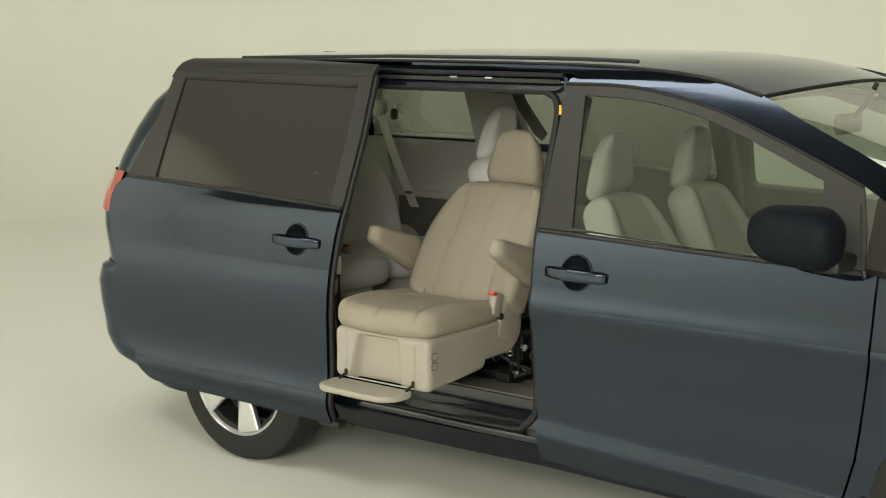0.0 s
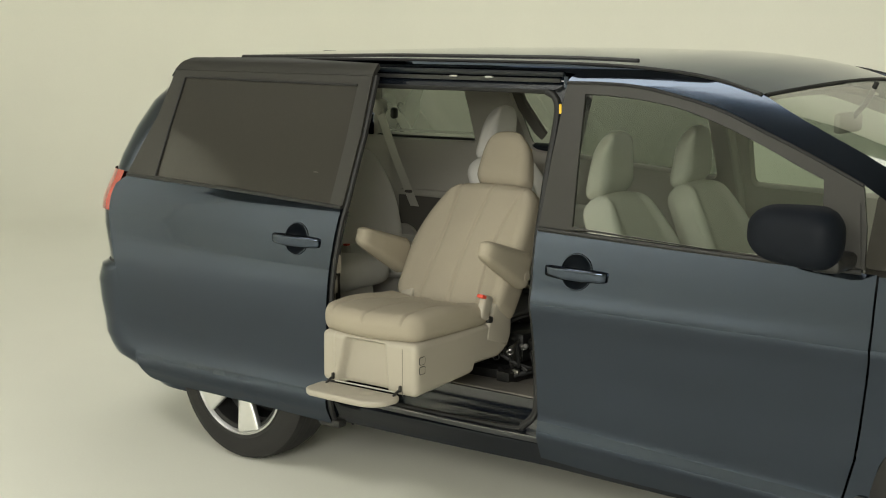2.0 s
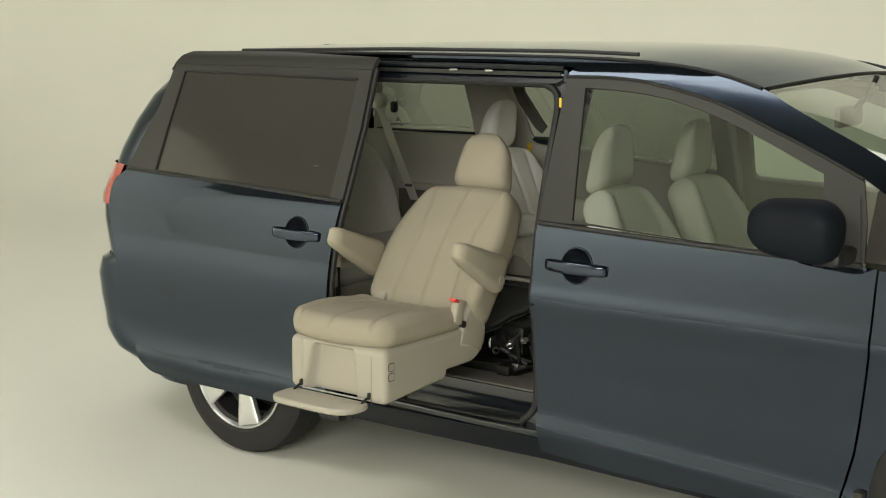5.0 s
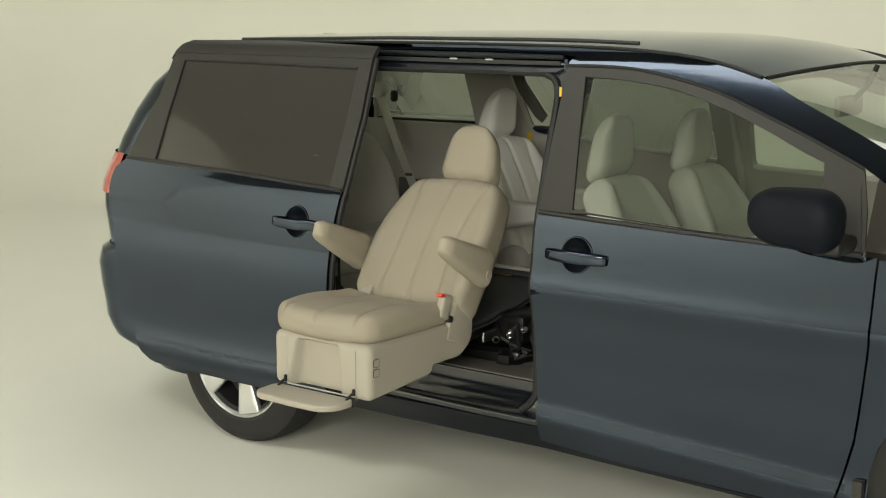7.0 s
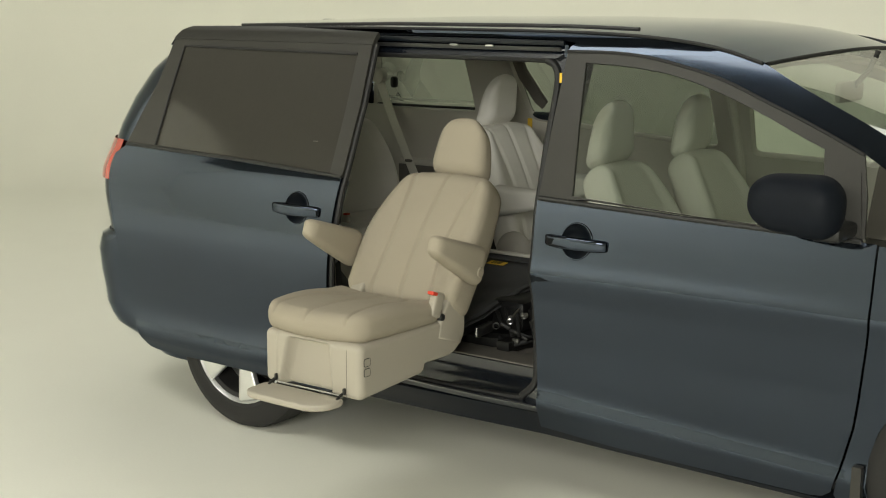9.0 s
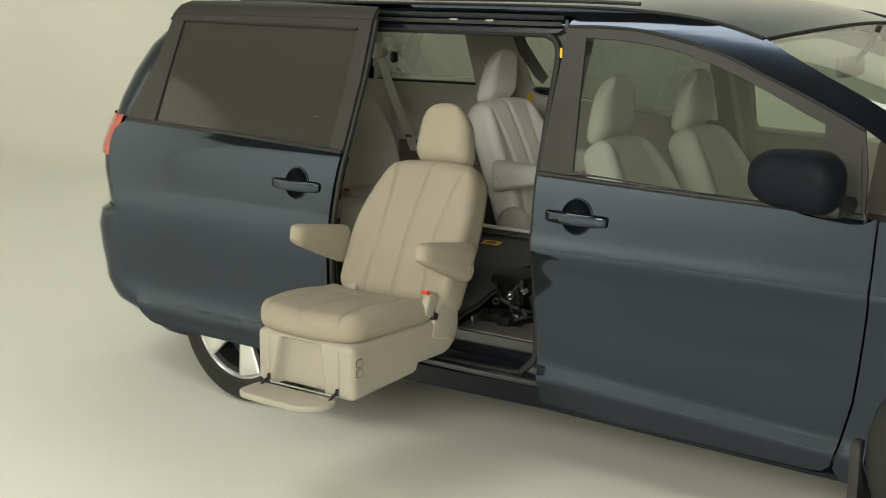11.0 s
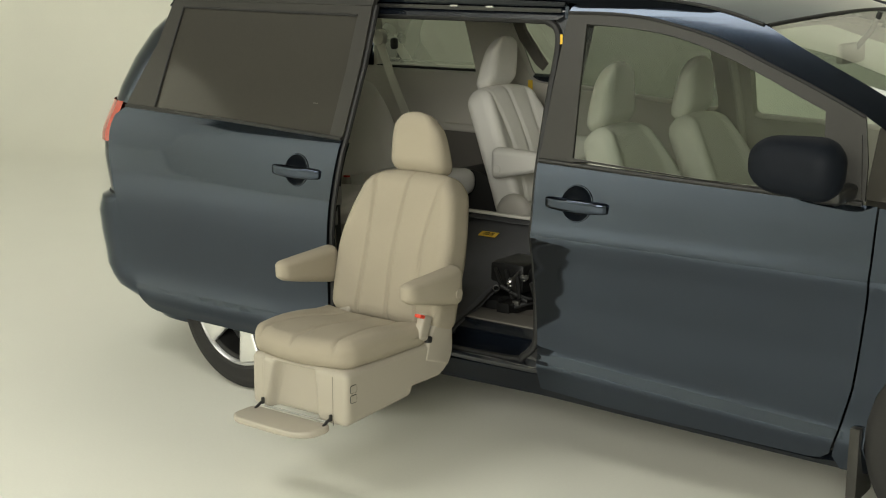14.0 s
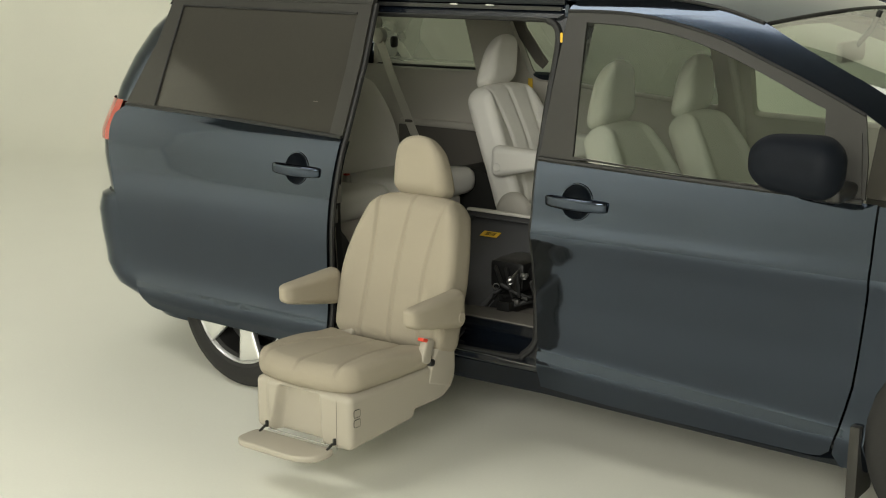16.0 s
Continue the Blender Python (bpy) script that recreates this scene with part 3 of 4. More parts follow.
    part("mirror_sail", panel([(2.43, 1.27), (2.50, 1.27), (2.535, 1.085), (2.43, 1.09)], (), -1, 0.006, 0.006, 0.05, 0.03), M_FRAME, mir)

    # sliding door, open: stands outboard and behind its opening
    O = 0.085
    low = [(0.535, 0.272), (0.535, 0.53), (0.56, 0.84), (0.58, 1.01), (0.592, 1.115), (-0.02, 1.14), (-0.64, 1.155)] + flow([(-0.70, 1.115), (-0.715, 1.05), (-0.705, 0.95), (-0.66, 0.75), (-0.62, 0.53), (-0.555, 0.37), (-0.525, 0.315), (-0.47, 0.284), (-0.26, 0.28)], 3) + [(0.14, 0.28)]
    sd = part("sliding_door", panel(low, [[(0.392 + a, 0.985 + b) for a, b in cup_loop()]], -1, O, 0.05, 0.08, 0.02), M_PAINT, van, "open painted sliding side door")
    top = [(0.592, 1.118), (0.60, 1.38), (0.585, 1.60), (0.585, 1.645), (0.08, 1.658), (-0.45, 1.652), (-0.49, 1.635), (-0.512, 1.59), (-0.54, 1.42), (-0.645, 1.158), (-0.02, 1.143)]
    gl = [(0.525, 1.562), (0.535, 1.36), (0.528, 1.125), (-0.46, 1.162), (-0.435, 1.57)]
    part("window_surround", panel(top, [gl], -1, O, 0.012, 0.1, 0.03), M_FRAME, sd, "satin black window surround")
    part("top_rail", panel([(0.588, 1.602), (0.588, 1.647), (0.08, 1.660), (-0.45, 1.654), (-0.49, 1.637), (-0.514, 1.602)], (), -1, O + 0.003, 0.02, 0.1, 0.01), M_FRAME, sd, "satin rail over the door window")
    part("window_pane", panel(gl, (), -1, O - 0.004, 0.006, 0.1, 0.05), M_PRIV, sd, "dark privacy glass")
    part("glass_mark", rbox(0.022, 0.002, 0.002, 0.0, 0, on_side(0.42, 1.235, O - 0.003)), M_TRIMD, sd)
    part("belt_moulding", strip([(-0.64, 1.157), (-0.02, 1.142), (0.592, 1.117)], 0.007, O + 0.003), M_BLACK, sd)
    part("pane_bead", strip([(-0.462, 1.162), (-0.437, 1.572), (0.525, 1.564)], 0.005, O + 0.001), M_RUBBER, sd)
    part("edge_seal", strip([(0.54, 0.28), (0.545, 0.53), (0.568, 0.84), (0.588, 1.01), (0.598, 1.118), (0.606, 1.38), (0.592, 1.60)], 0.011, O - 0.02), M_RUBBER, sd)
    part("rear_edge", strip(flow([(-0.70, 1.115), (-0.715, 1.05), (-0.705, 0.95), (-0.66, 0.75), (-0.62, 0.53), (-0.555, 0.37)], 3), 0.005, O - 0.012), M_RUBBER, sd)
    handle(sd, 0.392, 0.985, O)
    part("inner_panel", panel([(0.50, 1.05), (0.48, 0.34), (-0.45, 0.34), (-0.55, 1.08)], (), -1, O - 0.075, 0.03, 0.3, 0.1), M_TRIM, sd)
    for z in (0.90, 0.82):
        part("latch", rbox(0.012, 0.03, 0.07, 0.004, 2, on_side(0.555 + (z - 0.82) * 0.2, z, O - 0.045)), M_STEEL, sd, "zinc door latch")
    part("roller_arm", rbox(0.10, 0.05, 0.03, 0.008, 3, (0.52, -0.99, 0.27)), M_BLACK, sd)
    part("rear_jamb", panel([(0.36, 0.36), (0.455, 0.36), (0.455, 1.1), (0.455, 1.57), (0.36, 1.57)], (), -1, -0.05, 0.06, 0.1, 0.1), M_BLACK, van, "black rubber-edged rear door jamb")

    # far side: wall with three windows
    wall = [(-0.74, 0.3), (2.60, 0.3), (2.60, 1.08), (2.30, 1.40), (2.0, 1.52), (1.6, 1.59), (-0.62, 1.575), (-0.74, 1.22)]
    wa = rounded([(-0.71, 1.222), (-0.08, 1.222), (-0.08, 1.55), (-0.62, 1.55)], 0.02, 3)
    wb = rounded([(0.24, 1.20), (1.24, 1.115), (1.22, 1.55), (0.17, 1.55)], 0.05, 4)
    wc = rounded([(1.40, 1.10), (2.42, 1.075), (2.16, 1.42), (1.8, 1.53), (1.42, 1.555)], 0.03, 4)
    fw = part("far_side_wall", panel(wall, [wa, wb, wc], 1, 0.0, 0.05, 0.15, 0.06), M_TRIM, van, "greige trim on the far side wall")
    for w_ in (wa, wb, wc):
        part("far_pane", panel(w_, (), 1, -0.012, 0.0, 0.2, 0.1), G_WIND if w_ is wc else G_FAR, fw, "tinted far side window")
    part("window_line", strip([(-0.71, 1.218), (-0.08, 1.222)], 0.007, -0.05, 1), M_RUBBER, fw)
    part("lower_trim", panel([(-0.60, 0.46), (0.4, 0.46), (0.4, 0.90), (-0.60, 0.90)], (), 1, -0.075, 0.02, 0.3, 0.1), M_TRIMD, fw)
    part("trim_ledge", rbox(1.0, 0.05, 0.04, 0.015, 4, (-0.1, 0.885, 0.915)), M_TRIM, fw)
    part("pillar_garnish", panel([(0.20, 1.56), (0.235, 1.40), (0.30, 1.28), (0.335, 1.25), (0.365, 1.28), (0.34, 1.32), (0.28, 1.44), (0.26, 1.56)], (), 1, -0.055, 0.02, 0.1, 0.05), M_TRIMD, fw)
    part("pillar_label", rbox(0.026, 0.003, 0.050, 0.0, 0, on_side(0.24, 1.165, -0.064, 1)), M_YELLOW, fw, "small yellow warning label")
    part("front_belt", strip([(1.32, 1.52), (1.34, 1.2), (1.35, 0.85)], 0.02, -0.06, 1), M_WEB, fw)
    part("belt_guide", rbox(0.05, 0.04, 0.06, 0.015, 4, on_side(1.30, 1.49, -0.065, 1)), M_TRIM, fw)
    # floor
    part("cabin_floor", rbox(3.3, 1.72, 0.03, 0.01, 2, (0.95, 0.11, 0.425)), M_CARPET, van, "grey-brown carpeted floor")
    part("rear_floor", rbox(1.0, 1.5, 0.10, 0.02, 2, (-0.55, 0, 0.45)), M_CARPET, van)
    # third-row belt with its guide
    belt = [(-0.645, 0.755, 1.349), (-0.576, 0.800, 1.114), (-0.444, 0.800, 0.854)]
    rows = [[(x - 0.030, y, z), (x + 0.030, y - 0.005, z)] for x, y, z in belt]
    bl = part("seat_belt", sheet(rows, 0.003), M_WEB, fw, "greige webbing seat belt")
    part("belt_guide", lathe([(0.001, 0.022), (0.026, 0.020), (0.040, 0.010), (0.042, -0.030)], 28), M_LINER, bl, "round pale belt guide").matrix_basis = pose(-0.649, 0.745, 1.370, 0, 0, 180)
    part("belt_bezel", rbox(0.035, 0.04, 0.06, 0.015, 5, (-0.564, 0.775, 1.340)), M_BLACK, bl)
    part("belt_buckle", rbox(0.045, 0.015, 0.015, 0.005, 3, (-0.48, 0.79, 0.93)), M_TRIMD, bl)
    return van


# ---------- seats ----------
def groove(x, at, w=0.010, d=0.011):
    return -d * math.exp(-((abs(x) - at) / w) ** 2)


def back_shape(W, H, T, seams=0.140, lean=0.02, depth=0.011, taper=0.50):
    """Shape for a seat back: local x across, y back, z up from the hip joint."""
    def fn(p):
        u = max(0.0, min(1.0, (p.z + H / 2) / H))
        wid = 1.0 - 0.06 * (1 - u) ** 2 - taper * max(0.0, u - 0.42) ** 1.6
        q = Vector((p.x * wid, p.y, p.z))
        q.y += -lean * math.sin(math.pi * u) * 1.2
        q.z -= 0.030 * (abs(p.x) / (W / 2)) ** 3 * u ** 3
        if p.y < 0:
            g = 0.0055 if depth > 0.01 else 0.010
            s = seams * (1.0 + 0.10 * u - 0.16 * math.sin(math.pi * u))
            q.y -= groove(p.x * wid, s, g, depth) + groove(p.x * wid, 0.0, g, depth)
            bol = max(0.0, abs(p.x) / (W / 2) - 0.55)
            q.y -= 0.17 * bol ** 1.5 * (1 - 0.45 * u)
        return q
    return fn


def seat_back(parent, cloth, W=0.50, H=0.57, T=0.13, depth=0.011, taper=0.50, head=1.0, nod=0.0, fine=44):
    b = part("backrest", rbox(W, T, H, 0.062, fine, (0, 0.065, H / 2), back_shape(W, H, T, depth=depth, taper=taper)), cloth, parent, "ribbed cloth backrest", 180)

    def hs(p):
        u = max(0.0, (p.z + 0.11) / 0.22)
        k = 1.0 - 0.16 * u - 0.24 * u ** 4
        p.z -= 0.022 * (p.x / 0.125) ** 2 * u * u
        return Vector((p.x * k * head, p.y * (1 - 0.30 * u) - 0.005 - (0.085 + nod) * u, p.z * head))
    h = part("headrest", rbox(0.252, 0.125, 0.215, 0.050, 22, (0, 0.070, H + 0.096 * head), hs), cloth, b, "cloth headrest", 180)
    # a dark ring draws the shade between headrest and backrest
    loop = [Vector((0.094 * head * math.cos(t), 0.062 + 0.040 * math.sin(t), H + 0.003)) for t in [2 * math.pi * k / 24 for k in range(24)]]
    part("headrest_gap_shade", tube(loop, 0.004, 6, True), M_GAP_SHADE, h)
    for s in (-0.06, 0.06):
        part("headrest_post", tube([(s, 0.08, H - 0.03), (s, 0.08, H + 0.04)], 0.007), M_STEEL, b)
    return b


def arm(parent, x, cloth, tilt, name="armrest"):
    """An armrest on its pivot: deep at the back, tapering to a rounded tip with a flat end pad."""
    def fn(p):
        u = max(0.0, min(1.0, (p.y + 0.155) / 0.31))
        q = Vector((p.x * (0.80 + 0.20 * min(1.0, u * 2.5)), p.y, p.z))
        q.z = 0.068 + 0.010 * u - (0.075 - p.z) * (0.44 + 0.56 * u ** 0.9)
        return q
    a = part(name, rbox(0.074, 0.31, 0.150, 0.036, 16, (0, -0.110, 0.018), fn), cloth, parent, "padded folding armrest", 180)
    a.matrix_basis = pose(x, -0.033, 0.154, tilt)
    s = 1 if x > 0 else -1
    part("armrest_pivot", lathe([(0.001, s * 0.003), (0.017, s * 0.003), (0.020, 0.0)], 24), cloth, a).matrix_basis = pose(s * 0.0385, 0.0, 0.0, 0, 0, -90)
    return a


def prism(profile, x0, x1, r=0.012):
    """A side profile in (y, z) drawn out from x0 to x1, with rounded rims."""
    bm = bmesh.new()
    f = bm.faces.new([bm.verts.new((x0, y, z)) for y, z in profile])
    g = bmesh.ops.extrude_face_region(bm, geom=[f])
    bmesh.ops.translate(bm, verts=[v for v in g["geom"] if isinstance(v, bmesh.types.BMVert)], vec=(x1 - x0, 0, 0))
    bmesh.ops.recalc_face_normals(bm, faces=bm.faces)
    rim = [e for e in bm.edges if abs(e.verts[0].co.x - e.verts[1].co.x) < 1e-6]
    bmesh.ops.bevel(bm, geom=rim, offset=r, segments=4, affect="EDGES", profile=0.5)
    return bm


def lift_seat():
    """The seat that swings out; origin between the footrest hinges, facing -y."""
    seat = thing("swivel_chair", pose(0.93, -1.21, 0.555), "beige cloth power lift-up seat with fold-out footrest", "car seat")
    cx = -0.045

    def ease(v):
        v = max(0.0, min(1.0, v))
        return v * v * (3 - 2 * v)

    def bshape(p):
        """Base: deep in front, stepped up underneath, with a recess in its front."""
        y = p.y + 0.29
        q = p.copy()
        w = max(0.0, min(1.0, (0.095 - p.z) / 0.19))
        q.z += w * (0.022 * min(1.0, y / 0.347) + 0.030 * ease((y - 0.347) / 0.016 + 0.5) + 0.05 * max(0.0, (y - 0.50) / 0.08) ** 2)
        if p.y < -0.24:
            x = p.x - 0.03
            low = (0.08 - p.z) / 0.175
            half_w = 0.086 + 0.028 * low
            c = -0.040 - 0.014 * low
            q.y += 0.038 * ease((half_w - abs(x - c)) / 0.018 + 0.5) * ease((0.078 - p.z) / 0.016 + 0.5)
            q.y += 0.010 * ease((-0.185 - x) / 0.016 + 0.5)
        return q
    base = part("base", rbox(0.44, 0.58, 0.19, 0.024, 60, (-0.03, 0.29, 0.065), bshape), M_SHELL, seat, "moulded beige plastic base", 180)
    part("front_seam", rbox(0.0018, 0.003, 0.170, 0.0008, 1, (0.130, 0.0005, 0.055)), M_TRIMD, base)
    hump = flow([(0.425, 0.10), (0.445, 0.165), (0.480, 0.222), (0.520, 0.250), (0.560, 0.248), (0.585, 0.215), (0.592, 0.150), (0.588, 0.095), (0.565, 0.055)], 4)
    for x0, x1 in ((0.135, 0.193), (-0.255, -0.200)):
        part("recliner_cover", prism(hump, x0, x1), M_SHELL, seat, "", 50)
    # rocker switches on the side, near the front corner
    for k in range(2):
        z = 0.101 - 0.034 * k
        ring = rounded([(-0.016, -0.013), (0.016, -0.013), (0.016, 0.013), (-0.016, 0.013)], 0.007, 4)
        sw = part("rocker_switch", rbox(0.003, 0.031, 0.025, 0.0014, 3, (0.1905, 0.034, z)), M_SHELL, base, "beige rocker switch")
        part("switch_outline", tube([(0.1905, 0.034 + a, z + b) for a, b in ring], 0.0014, 6, True), M_LINE, sw)
    # footrest
    foot = [(-0.215, 0.0), (-0.222, -0.095), (-0.19, -0.120), (-0.02, -0.125), (0.08, -0.122), (0.128, -0.085), (0.140, -0.03), (0.132, 0.0)]
    bm = bmesh.new()
    vs = [bm.verts.new((x, y, 0)) for x, y in rounded(foot, 0.03, 4)]
    f = bm.faces.new(vs)
    r = bmesh.ops.extrude_face_region(bm, geom=[f])
    bmesh.ops.translate(bm, verts=[v for v in r["geom"] if isinstance(v, bmesh.types.BMVert)], vec=(0, 0, 0.024))
    bmesh.ops.recalc_face_normals(bm, faces=bm.faces)
    bmesh.ops.bevel(bm, geom=[e for e in bm.edges if e.calc_face_angle(0) > 0.8], offset=0.008, segments=3, affect="EDGES", profile=0.5)
    bm.transform(Matrix.Translation((-0.003, -0.012, -0.044)) @ Matrix.Rotation(radians(3), 4, "X"))
    fp = part("footrest", bm, M_SHELL, seat, "folded-down beige footrest plate")
    part("hinge_bar", tube([(-0.165, -0.014, -0.014), (0.108, -0.014, -0.014)], 0.0035, 8), M_STEEL, fp, "bright hinge rod")
    for x in (-0.186, 0.120):
        part("footrest_hinge", join(rbox(0.008, 0.036, 0.009, 0.003, 2, (x, -0.024, -0.014), None, (25, 0, 0)), rbox(0.009, 0.012, 0.024, 0.003, 2, (x + 0.005, -0.007, -0.001))), M_BLACK, fp, "black footrest hinge")

    def cshape(p):
        u = (p.y + 0.23) / 0.46
        q = p.copy()
        if p.z > 0:
            q.z += -0.022 * u + 0.012 * math.sin(math.pi * min(1, u * 1.3))
            ax = abs(p.x) / 0.24
            q.z += 0.020 * max(0, ax - 0.45) * (0.5 + u)
            q.z += (groove(p.x, 0.105 + 0.070 * (1 - u), 0.0055, 0.012) + groove(p.x, 0.0, 0.0055, 0.009)) * min(1.0, p.z / 0.03)
        q.x *= 1.0 - 0.08 * (1 - u) ** 3
        q.y += 0.045 * (p.x / 0.24) ** 2 * (1 - u) - 0.012 * (1 - u)
        return q
    part("cushion", rbox(0.480, 0.46, 0.098, 0.046, 96, (cx, 0.228, 0.199), cshape), M_FABRIC, seat, "ribbed cloth seat cushion", 180)
    bk = part("belt_buckle", rbox(0.032, 0.056, 0.092, 0.012, 6, (0.185, 0.420, 0.226), None, (-20, 0, 0)), M_SHELL, seat, "belt buckle with red button")
    part("buckle_button", rbox(0.027, 0.036, 0.014, 0.004, 3, (0.186, 0.404, 0.268), None, (-20, 0, 0)), M_RED, bk, "red release button")
    part("buckle_boot", rbox(0.022, 0.032, 0.026, 0.008, 3, (0.188, 0.446, 0.176), None, (-14, 0, 0)), M_BLACK, bk)
    back = seat_back(seat, M_FABRIC, 0.52, 0.575, 0.14, taper=0.66, fine=100)
    for s in (-1, 1):
        arm(back, s * 0.284, M_FABRIC, 19)
    return seat, back


def captain_chair(name, m, label, arms=(1,), group="", W=0.50, H=0.60, lean=16, depth=0.005, taper=0.5, head=1.0, nod=0.0, lift=0.0):
    """A fixed seat facing +x."""
    ch = thing(name, m, label, "car seat", group)

    def turn(ob):
        ob.rotation_euler = (0, 0, radians(90))
        return ob
    turn(part("cushion", rbox(W, 0.50, 0.14, 0.06, 12, (0, -0.22, 0.03), lambda p: Vector((p.x, p.y, p.z - 0.06 * p.y))), M_GREY, ch, "", 180))
    b = seat_back(ch, M_GREY, W, H, depth=depth, taper=taper, head=head, nod=nod)
    b.matrix_basis = pose(-0.0, 0, 0.04, 0, 0, 90) @ pose(0, 0, 0, -lean)
    for s in arms:
        arm(b, s * (W / 2 + 0.03), M_GREY, lean).location.z += lift
    for s in (-1, 1):
        disc = part("side_cover", lathe([(0.001, 0.026), (0.060, 0.024), (0.082, 0.014), (0.090, -0.004), (0.090, -0.020)], 32), M_TRIM, ch, "round hinge cover", 60)
        disc.matrix_basis = pose(0.0, s * (W / 2 + 0.005), 0.045, 0, 0, 0 if s > 0 else 180)
    turn(part("seat_base", rbox(0.42, 0.46, 0.20, 0.03, 4, (0, -0.2, -0.11)), M_TRIM, ch))
    bk = turn(part("buckle", rbox(0.03, 0.04, 0.10, 0.010, 5, (-W / 2 - 0.02, -0.13, 0.06)), M_TRIM, ch))
    part("buckle_button", rbox(0.022, 0.026, 0.010, 0.003, 2, (-W / 2 - 0.02, -0.13, 0.113)), M_RED, bk)
    return ch


def seats():
    for x, y, z in ((1.67, -0.36, 0.610), (1.67, 0.33, 0.595)):
        captain_chair("front_seat", pose(x, y, z), "light grey cloth front seat with headrest", (), "front seats", 0.50, 0.60, 25, 0.0, 0.95, 1.0, 0.03)
    captain_chair("captain_chair", pose(0.585, 0.44, 0.61), "light grey cloth second-row captain chair with armrest", (-1, 1), "", 0.52, 0.615, 22, 0.009, 0.62, 0.96, 0.04, 0.06)
    for y in (-0.34, 0.34):
        captain_chair("bench_seat", pose(-0.39, y, 0.65), "light grey cloth third-row bench section", (), "third row", 0.60, 0.54, 20, 0.0)


# ---------- lift mechanism ----------
def mechanism():
    base = thing("lift_mechanism", pose(0.93, -0.35, 0.44), "black steel seat lift mechanism on the cabin floor", "mechanism")
    for x in (-0.17, 0.17):
        part("floor_rail", rbox(0.06, 0.70, 0.05, 0.008, 3, (x, 0.02, 0.03)), M_GREASE, base, "steel floor rail")
    part("turntable", lathe([(0.001, 0.05), (0.24, 0.05), (0.26, 0.035), (0.26, 0.0)], 48, "z"), M_GREASE, base, "round steel turntable")
    part("gear_box", rbox(0.16, 0.20, 0.12, 0.02, 5, (0.10, -0.10, 0.12)), M_GREASE, base)
    part("motor", lathe([(0.001, 0.09), (0.045, 0.09), (0.05, 0.08), (0.05, -0.08), (0.001, -0.09)], 32), M_GREASE, base).location = (0.22, -0.05, 0.14)
    part("support_strip", rbox(0.80, 0.030, 0.014, 0.005, 3, (0.02, 0.225, 0.272)), M_LINER, base, "pale plastic edge strip")
    part("cover_apron", rbox(0.43, 0.05, 0.006, 0.002, 3, (-0.145, 0.205, 0.256), None, (8, 0, 0)), M_COVER, base, "dark grey cloth apron under the strip")
    for k in range(2):
        part("bracket", rbox(0.012, 0.10, 0.09, 0.006, 3, (0.16 + 0.07 * k, -0.22 + 0.05 * k, 0.10), None, (25, 0, 0)), M_STEEL, base, "zinc bracket")
    for k in range(4):
        part("bolt", lathe([(0.001, 0.006), (0.009, 0.006), (0.011, 0.0)], 12, "z"), M_STEEL, base).matrix_basis = pose(0.16 + 0.035 * k, -0.26 + 0.03 * (k % 2), 0.13 + 0.01 * k, 70)
    for k in range(3):
        part("hose", tube([(0.05 + 0.05 * k, -0.20, 0.15), (0.14 + 0.04 * k, -0.29, 0.11 - 0.02 * k), (0.24, -0.27 + 0.03 * k, 0.06), (0.28, -0.10, 0.05 + 0.02 * k)], 0.008), M_RUBBER, base, "black hose")
    for k in range(3):
        part("spring_clip", lathe([(0.010, 0.0), (0.014, 0.003), (0.010, 0.006)], 16), M_STEEL, base).matrix_basis = pose(0.12 + 0.05 * k, -0.30 + 0.02 * k, 0.10 + 0.02 * k, 20 * k, 0, 30)
    part("slide_plate", rbox(0.05, 0.12, 0.10, 0.01, 4, (0.24, -0.16, 0.14), None, (20, 0, 0)), M_GREASE, base)
    part("cable", tube([(0.10, -0.24, 0.04), (0.18, -0.30, 0.03), (0.24, -0.24, 0.05), (0.27, -0.12, 0.10), (0.26, 0.0, 0.16)], 0.010), M_RUBBER, base, "black cable loom")
    part("cable_clip", rbox(0.03, 0.02, 0.02, 0.005, 3, (0.20, -0.28, 0.05)), M_STEEL, base)


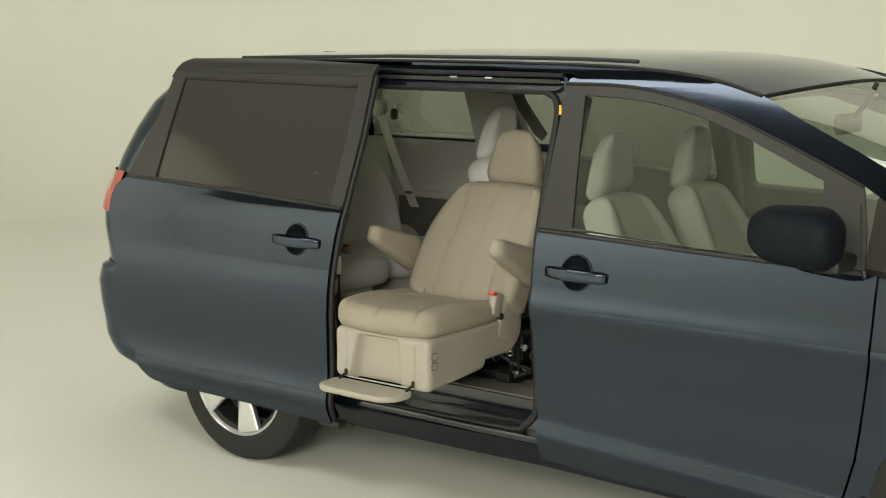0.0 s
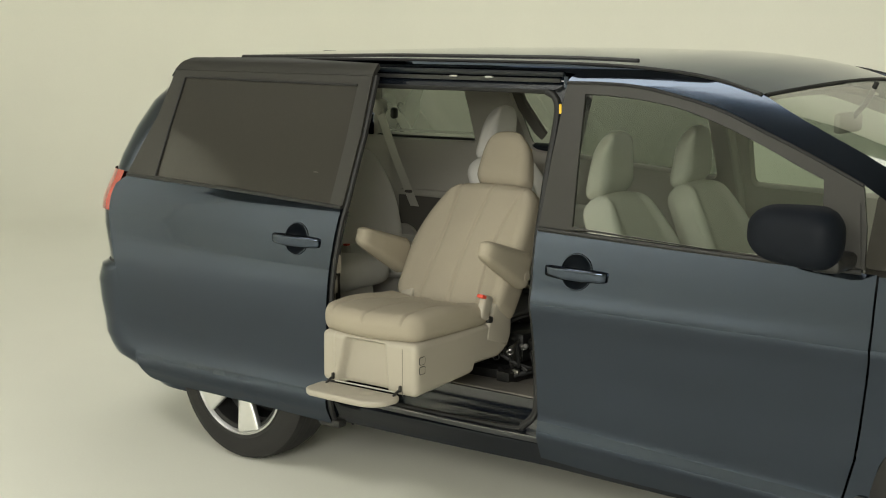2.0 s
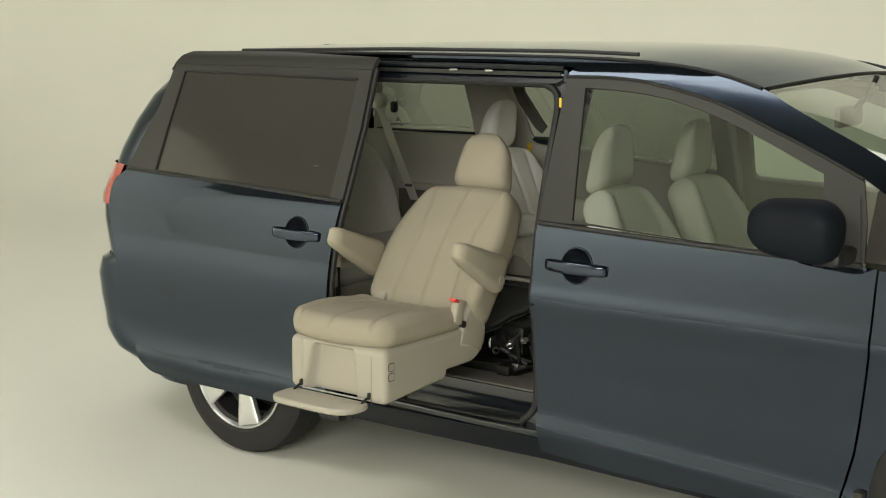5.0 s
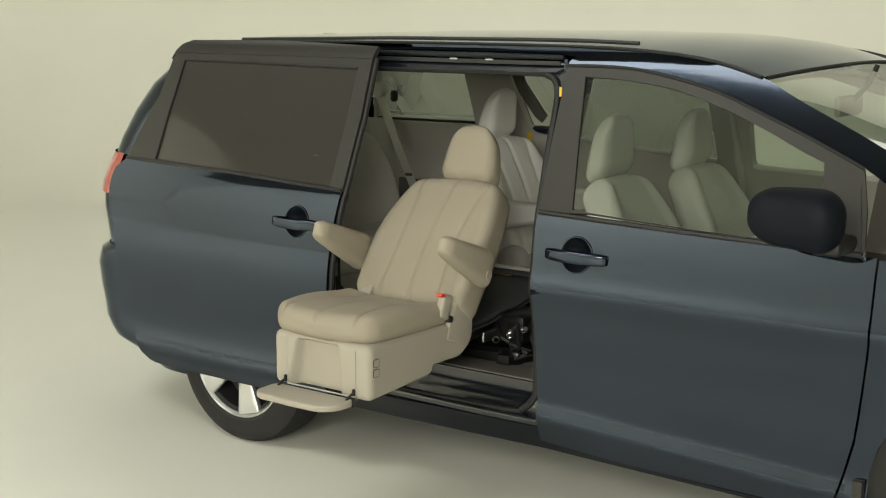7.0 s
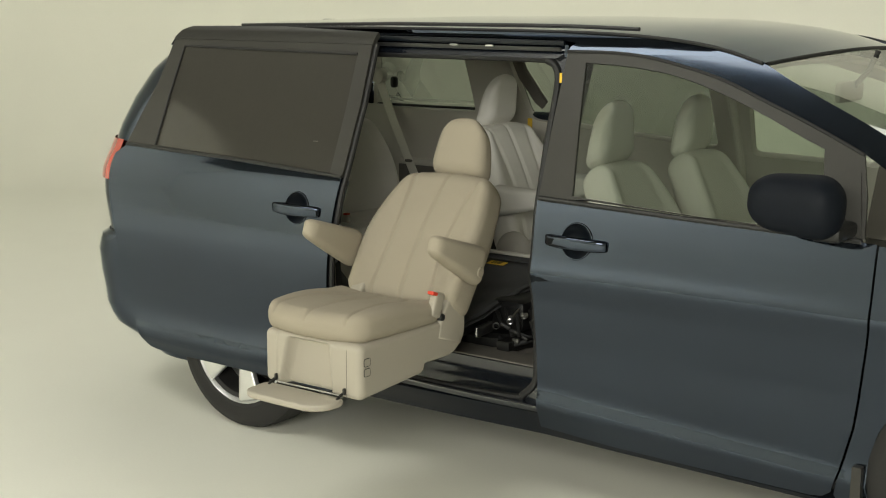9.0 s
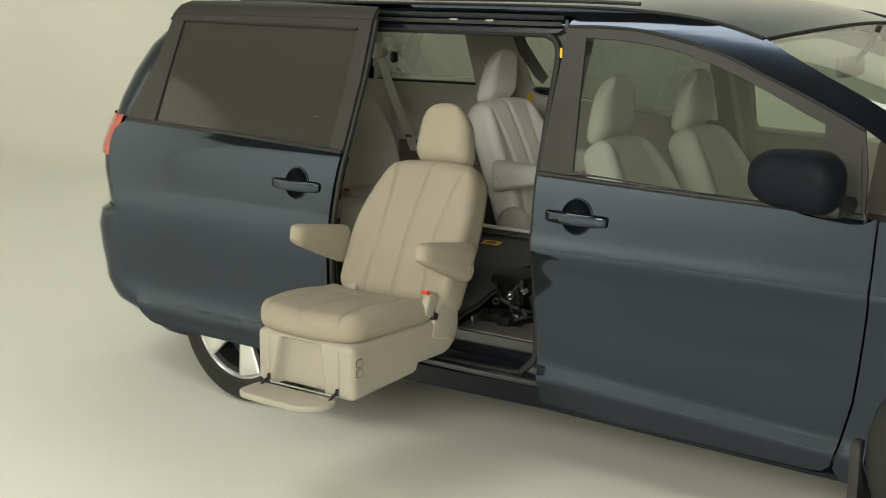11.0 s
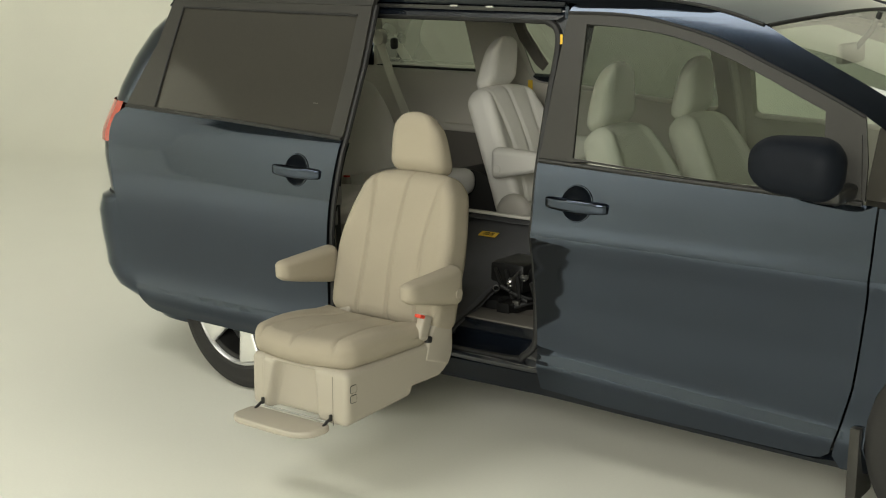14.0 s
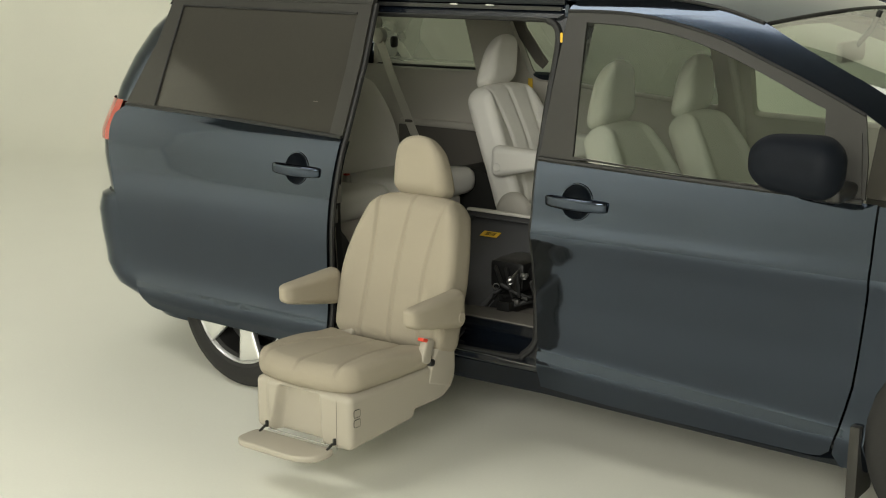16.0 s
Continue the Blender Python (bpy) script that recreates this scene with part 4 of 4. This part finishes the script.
def lift_arm():
    """The sliding carriage under its cloth cover; origin at the cover's inner end."""
    c = thing("lift_carriage", pose(0.93, -0.08, 0.70), "sliding lift carriage under a dark grey cloth cover", "mechanism")
    rows = []
    for k in range(25):
        y = -0.05 - 0.81 * k / 24
        row = []
        for j in range(21):
            x = -0.36 + 0.438 * j / 20
            z = 0.004 * math.sin(1.1 * k + 0.5 * j) * (k / 24) - 0.006 * (j / 20) ** 6
            if j in (0, 20):
                z -= 0.018
            row.append((x, y, z))
        rows.append(row)
    part("cover", sheet(rows, 0.004, True), M_COVER, c, "dark grey cloth cover")
    hem = [(0.076, -0.05 - 0.81 * k / 24, -0.012 + 0.004 * math.sin(1.1 * k + 10)) for k in range(25)]
    part("cover_hem", tube(hem, 0.005, 8), M_RUBBER, c)
    part("cover_label", rbox(0.085, 0.038, 0.002, 0.0, 0, (-0.185, -0.172, 0.006)), M_YELLOW, c, "yellow warning label")
    for k in range(3):
        part("label_line", rbox(0.05, 0.003, 0.001, 0.0, 0, (-0.185, -0.164 - 0.008 * k, 0.0078)), M_LINE, c)
    for x in (-0.26, 0.02):
        part("lift_arm", rbox(0.035, 0.72, 0.055, 0.010, 4, (x, -0.42, -0.055)), M_GREASE, c, "black steel lift arm")
    part("link_plate", rbox(0.016, 0.11, 0.046, 0.008, 5, (0.056, -0.64, -0.085), None, (-6, 0, 0)), M_STEEL, c, "bright metal link plate")
    part("cross_bar", tube([(-0.28, -0.50, -0.085), (0.07, -0.50, -0.085)], 0.014, 12), M_GREASE, c)
    for k in range(3):
        part("link_bolt", lathe([(0.001, 0.008), (0.010, 0.008), (0.012, 0.0)], 12, "z"), M_STEEL, c).matrix_basis = pose(0.045, -0.30 - 0.10 * k, -0.06, 0, 90, 0)
    return c


studio()
VAN = minivan()
SEAT, BACK = lift_seat()
seats()
mechanism()
CARRIAGE = lift_arm()


def motions():
    """The seat travels outward and down; its back rises; the carriage follows."""
    path = [(0, -1.174, 0.549), (0.5, -1.192, 0.548), (1, -1.211, 0.547), (1.5, -1.229, 0.546), (2, -1.246, 0.545), (2.5, -1.267, 0.544), (3, -1.296, 0.542), (3.5, -1.324, 0.540), (4, -1.356, 0.539), (6.5, -1.485, 0.530), (7, -1.499, 0.529), (7.5, -1.511, 0.526), (8, -1.524, 0.518), (8.5, -1.537, 0.508), (9, -1.548, 0.495), (11.5, -1.599, 0.396), (12, -1.608, 0.376), (12.5, -1.612, 0.356), (13, -1.617, 0.335), (13.5, -1.621, 0.313), (14, -1.623, 0.292), (14.5, -1.622, 0.268), (15, -1.619, 0.247), (15.5, -1.614, 0.222), (16, -1.606, 0.197)]
    walk(SEAT, [(t, pose(0.93, y, z)) for t, y, z in path])
    lean = [(0, 36.6), (1, 36.7), (2, 36.8), (3, 37.3), (4, 38.2), (5, 38.6), (6.5, 38.7), (7.5, 38.4), (8.5, 37.9), (9, 36.9), (9.5, 35.4), (10.5, 31.5), (11.5, 27.6), (12, 25.5), (12.5, 23.1), (13, 20.7), (13.5, 18.7), (14, 17.2), (14.5, 16.9), (15, 17), (16, 17)]
    walk(BACK, [(t, pose(-0.04, 0.486, 0.188, -a)) for t, a in lean])
    slide = [(0, 0.20, 3), (2, 0.20, 3.5), (4, 0.18, 5), (6.5, 0.125, 6.5), (9, 0.06, 9), (11.3, 0.012, 13.5), (12.5, 0.0, 15.5), (13.5, -0.01, 17.5), (14.5, -0.01, 19.5), (16, 0.0, 22)]
    walk(CARRIAGE, [(t, pose(0.93, -0.08 + d, 0.70, a)) for t, d, a in slide])


motions()
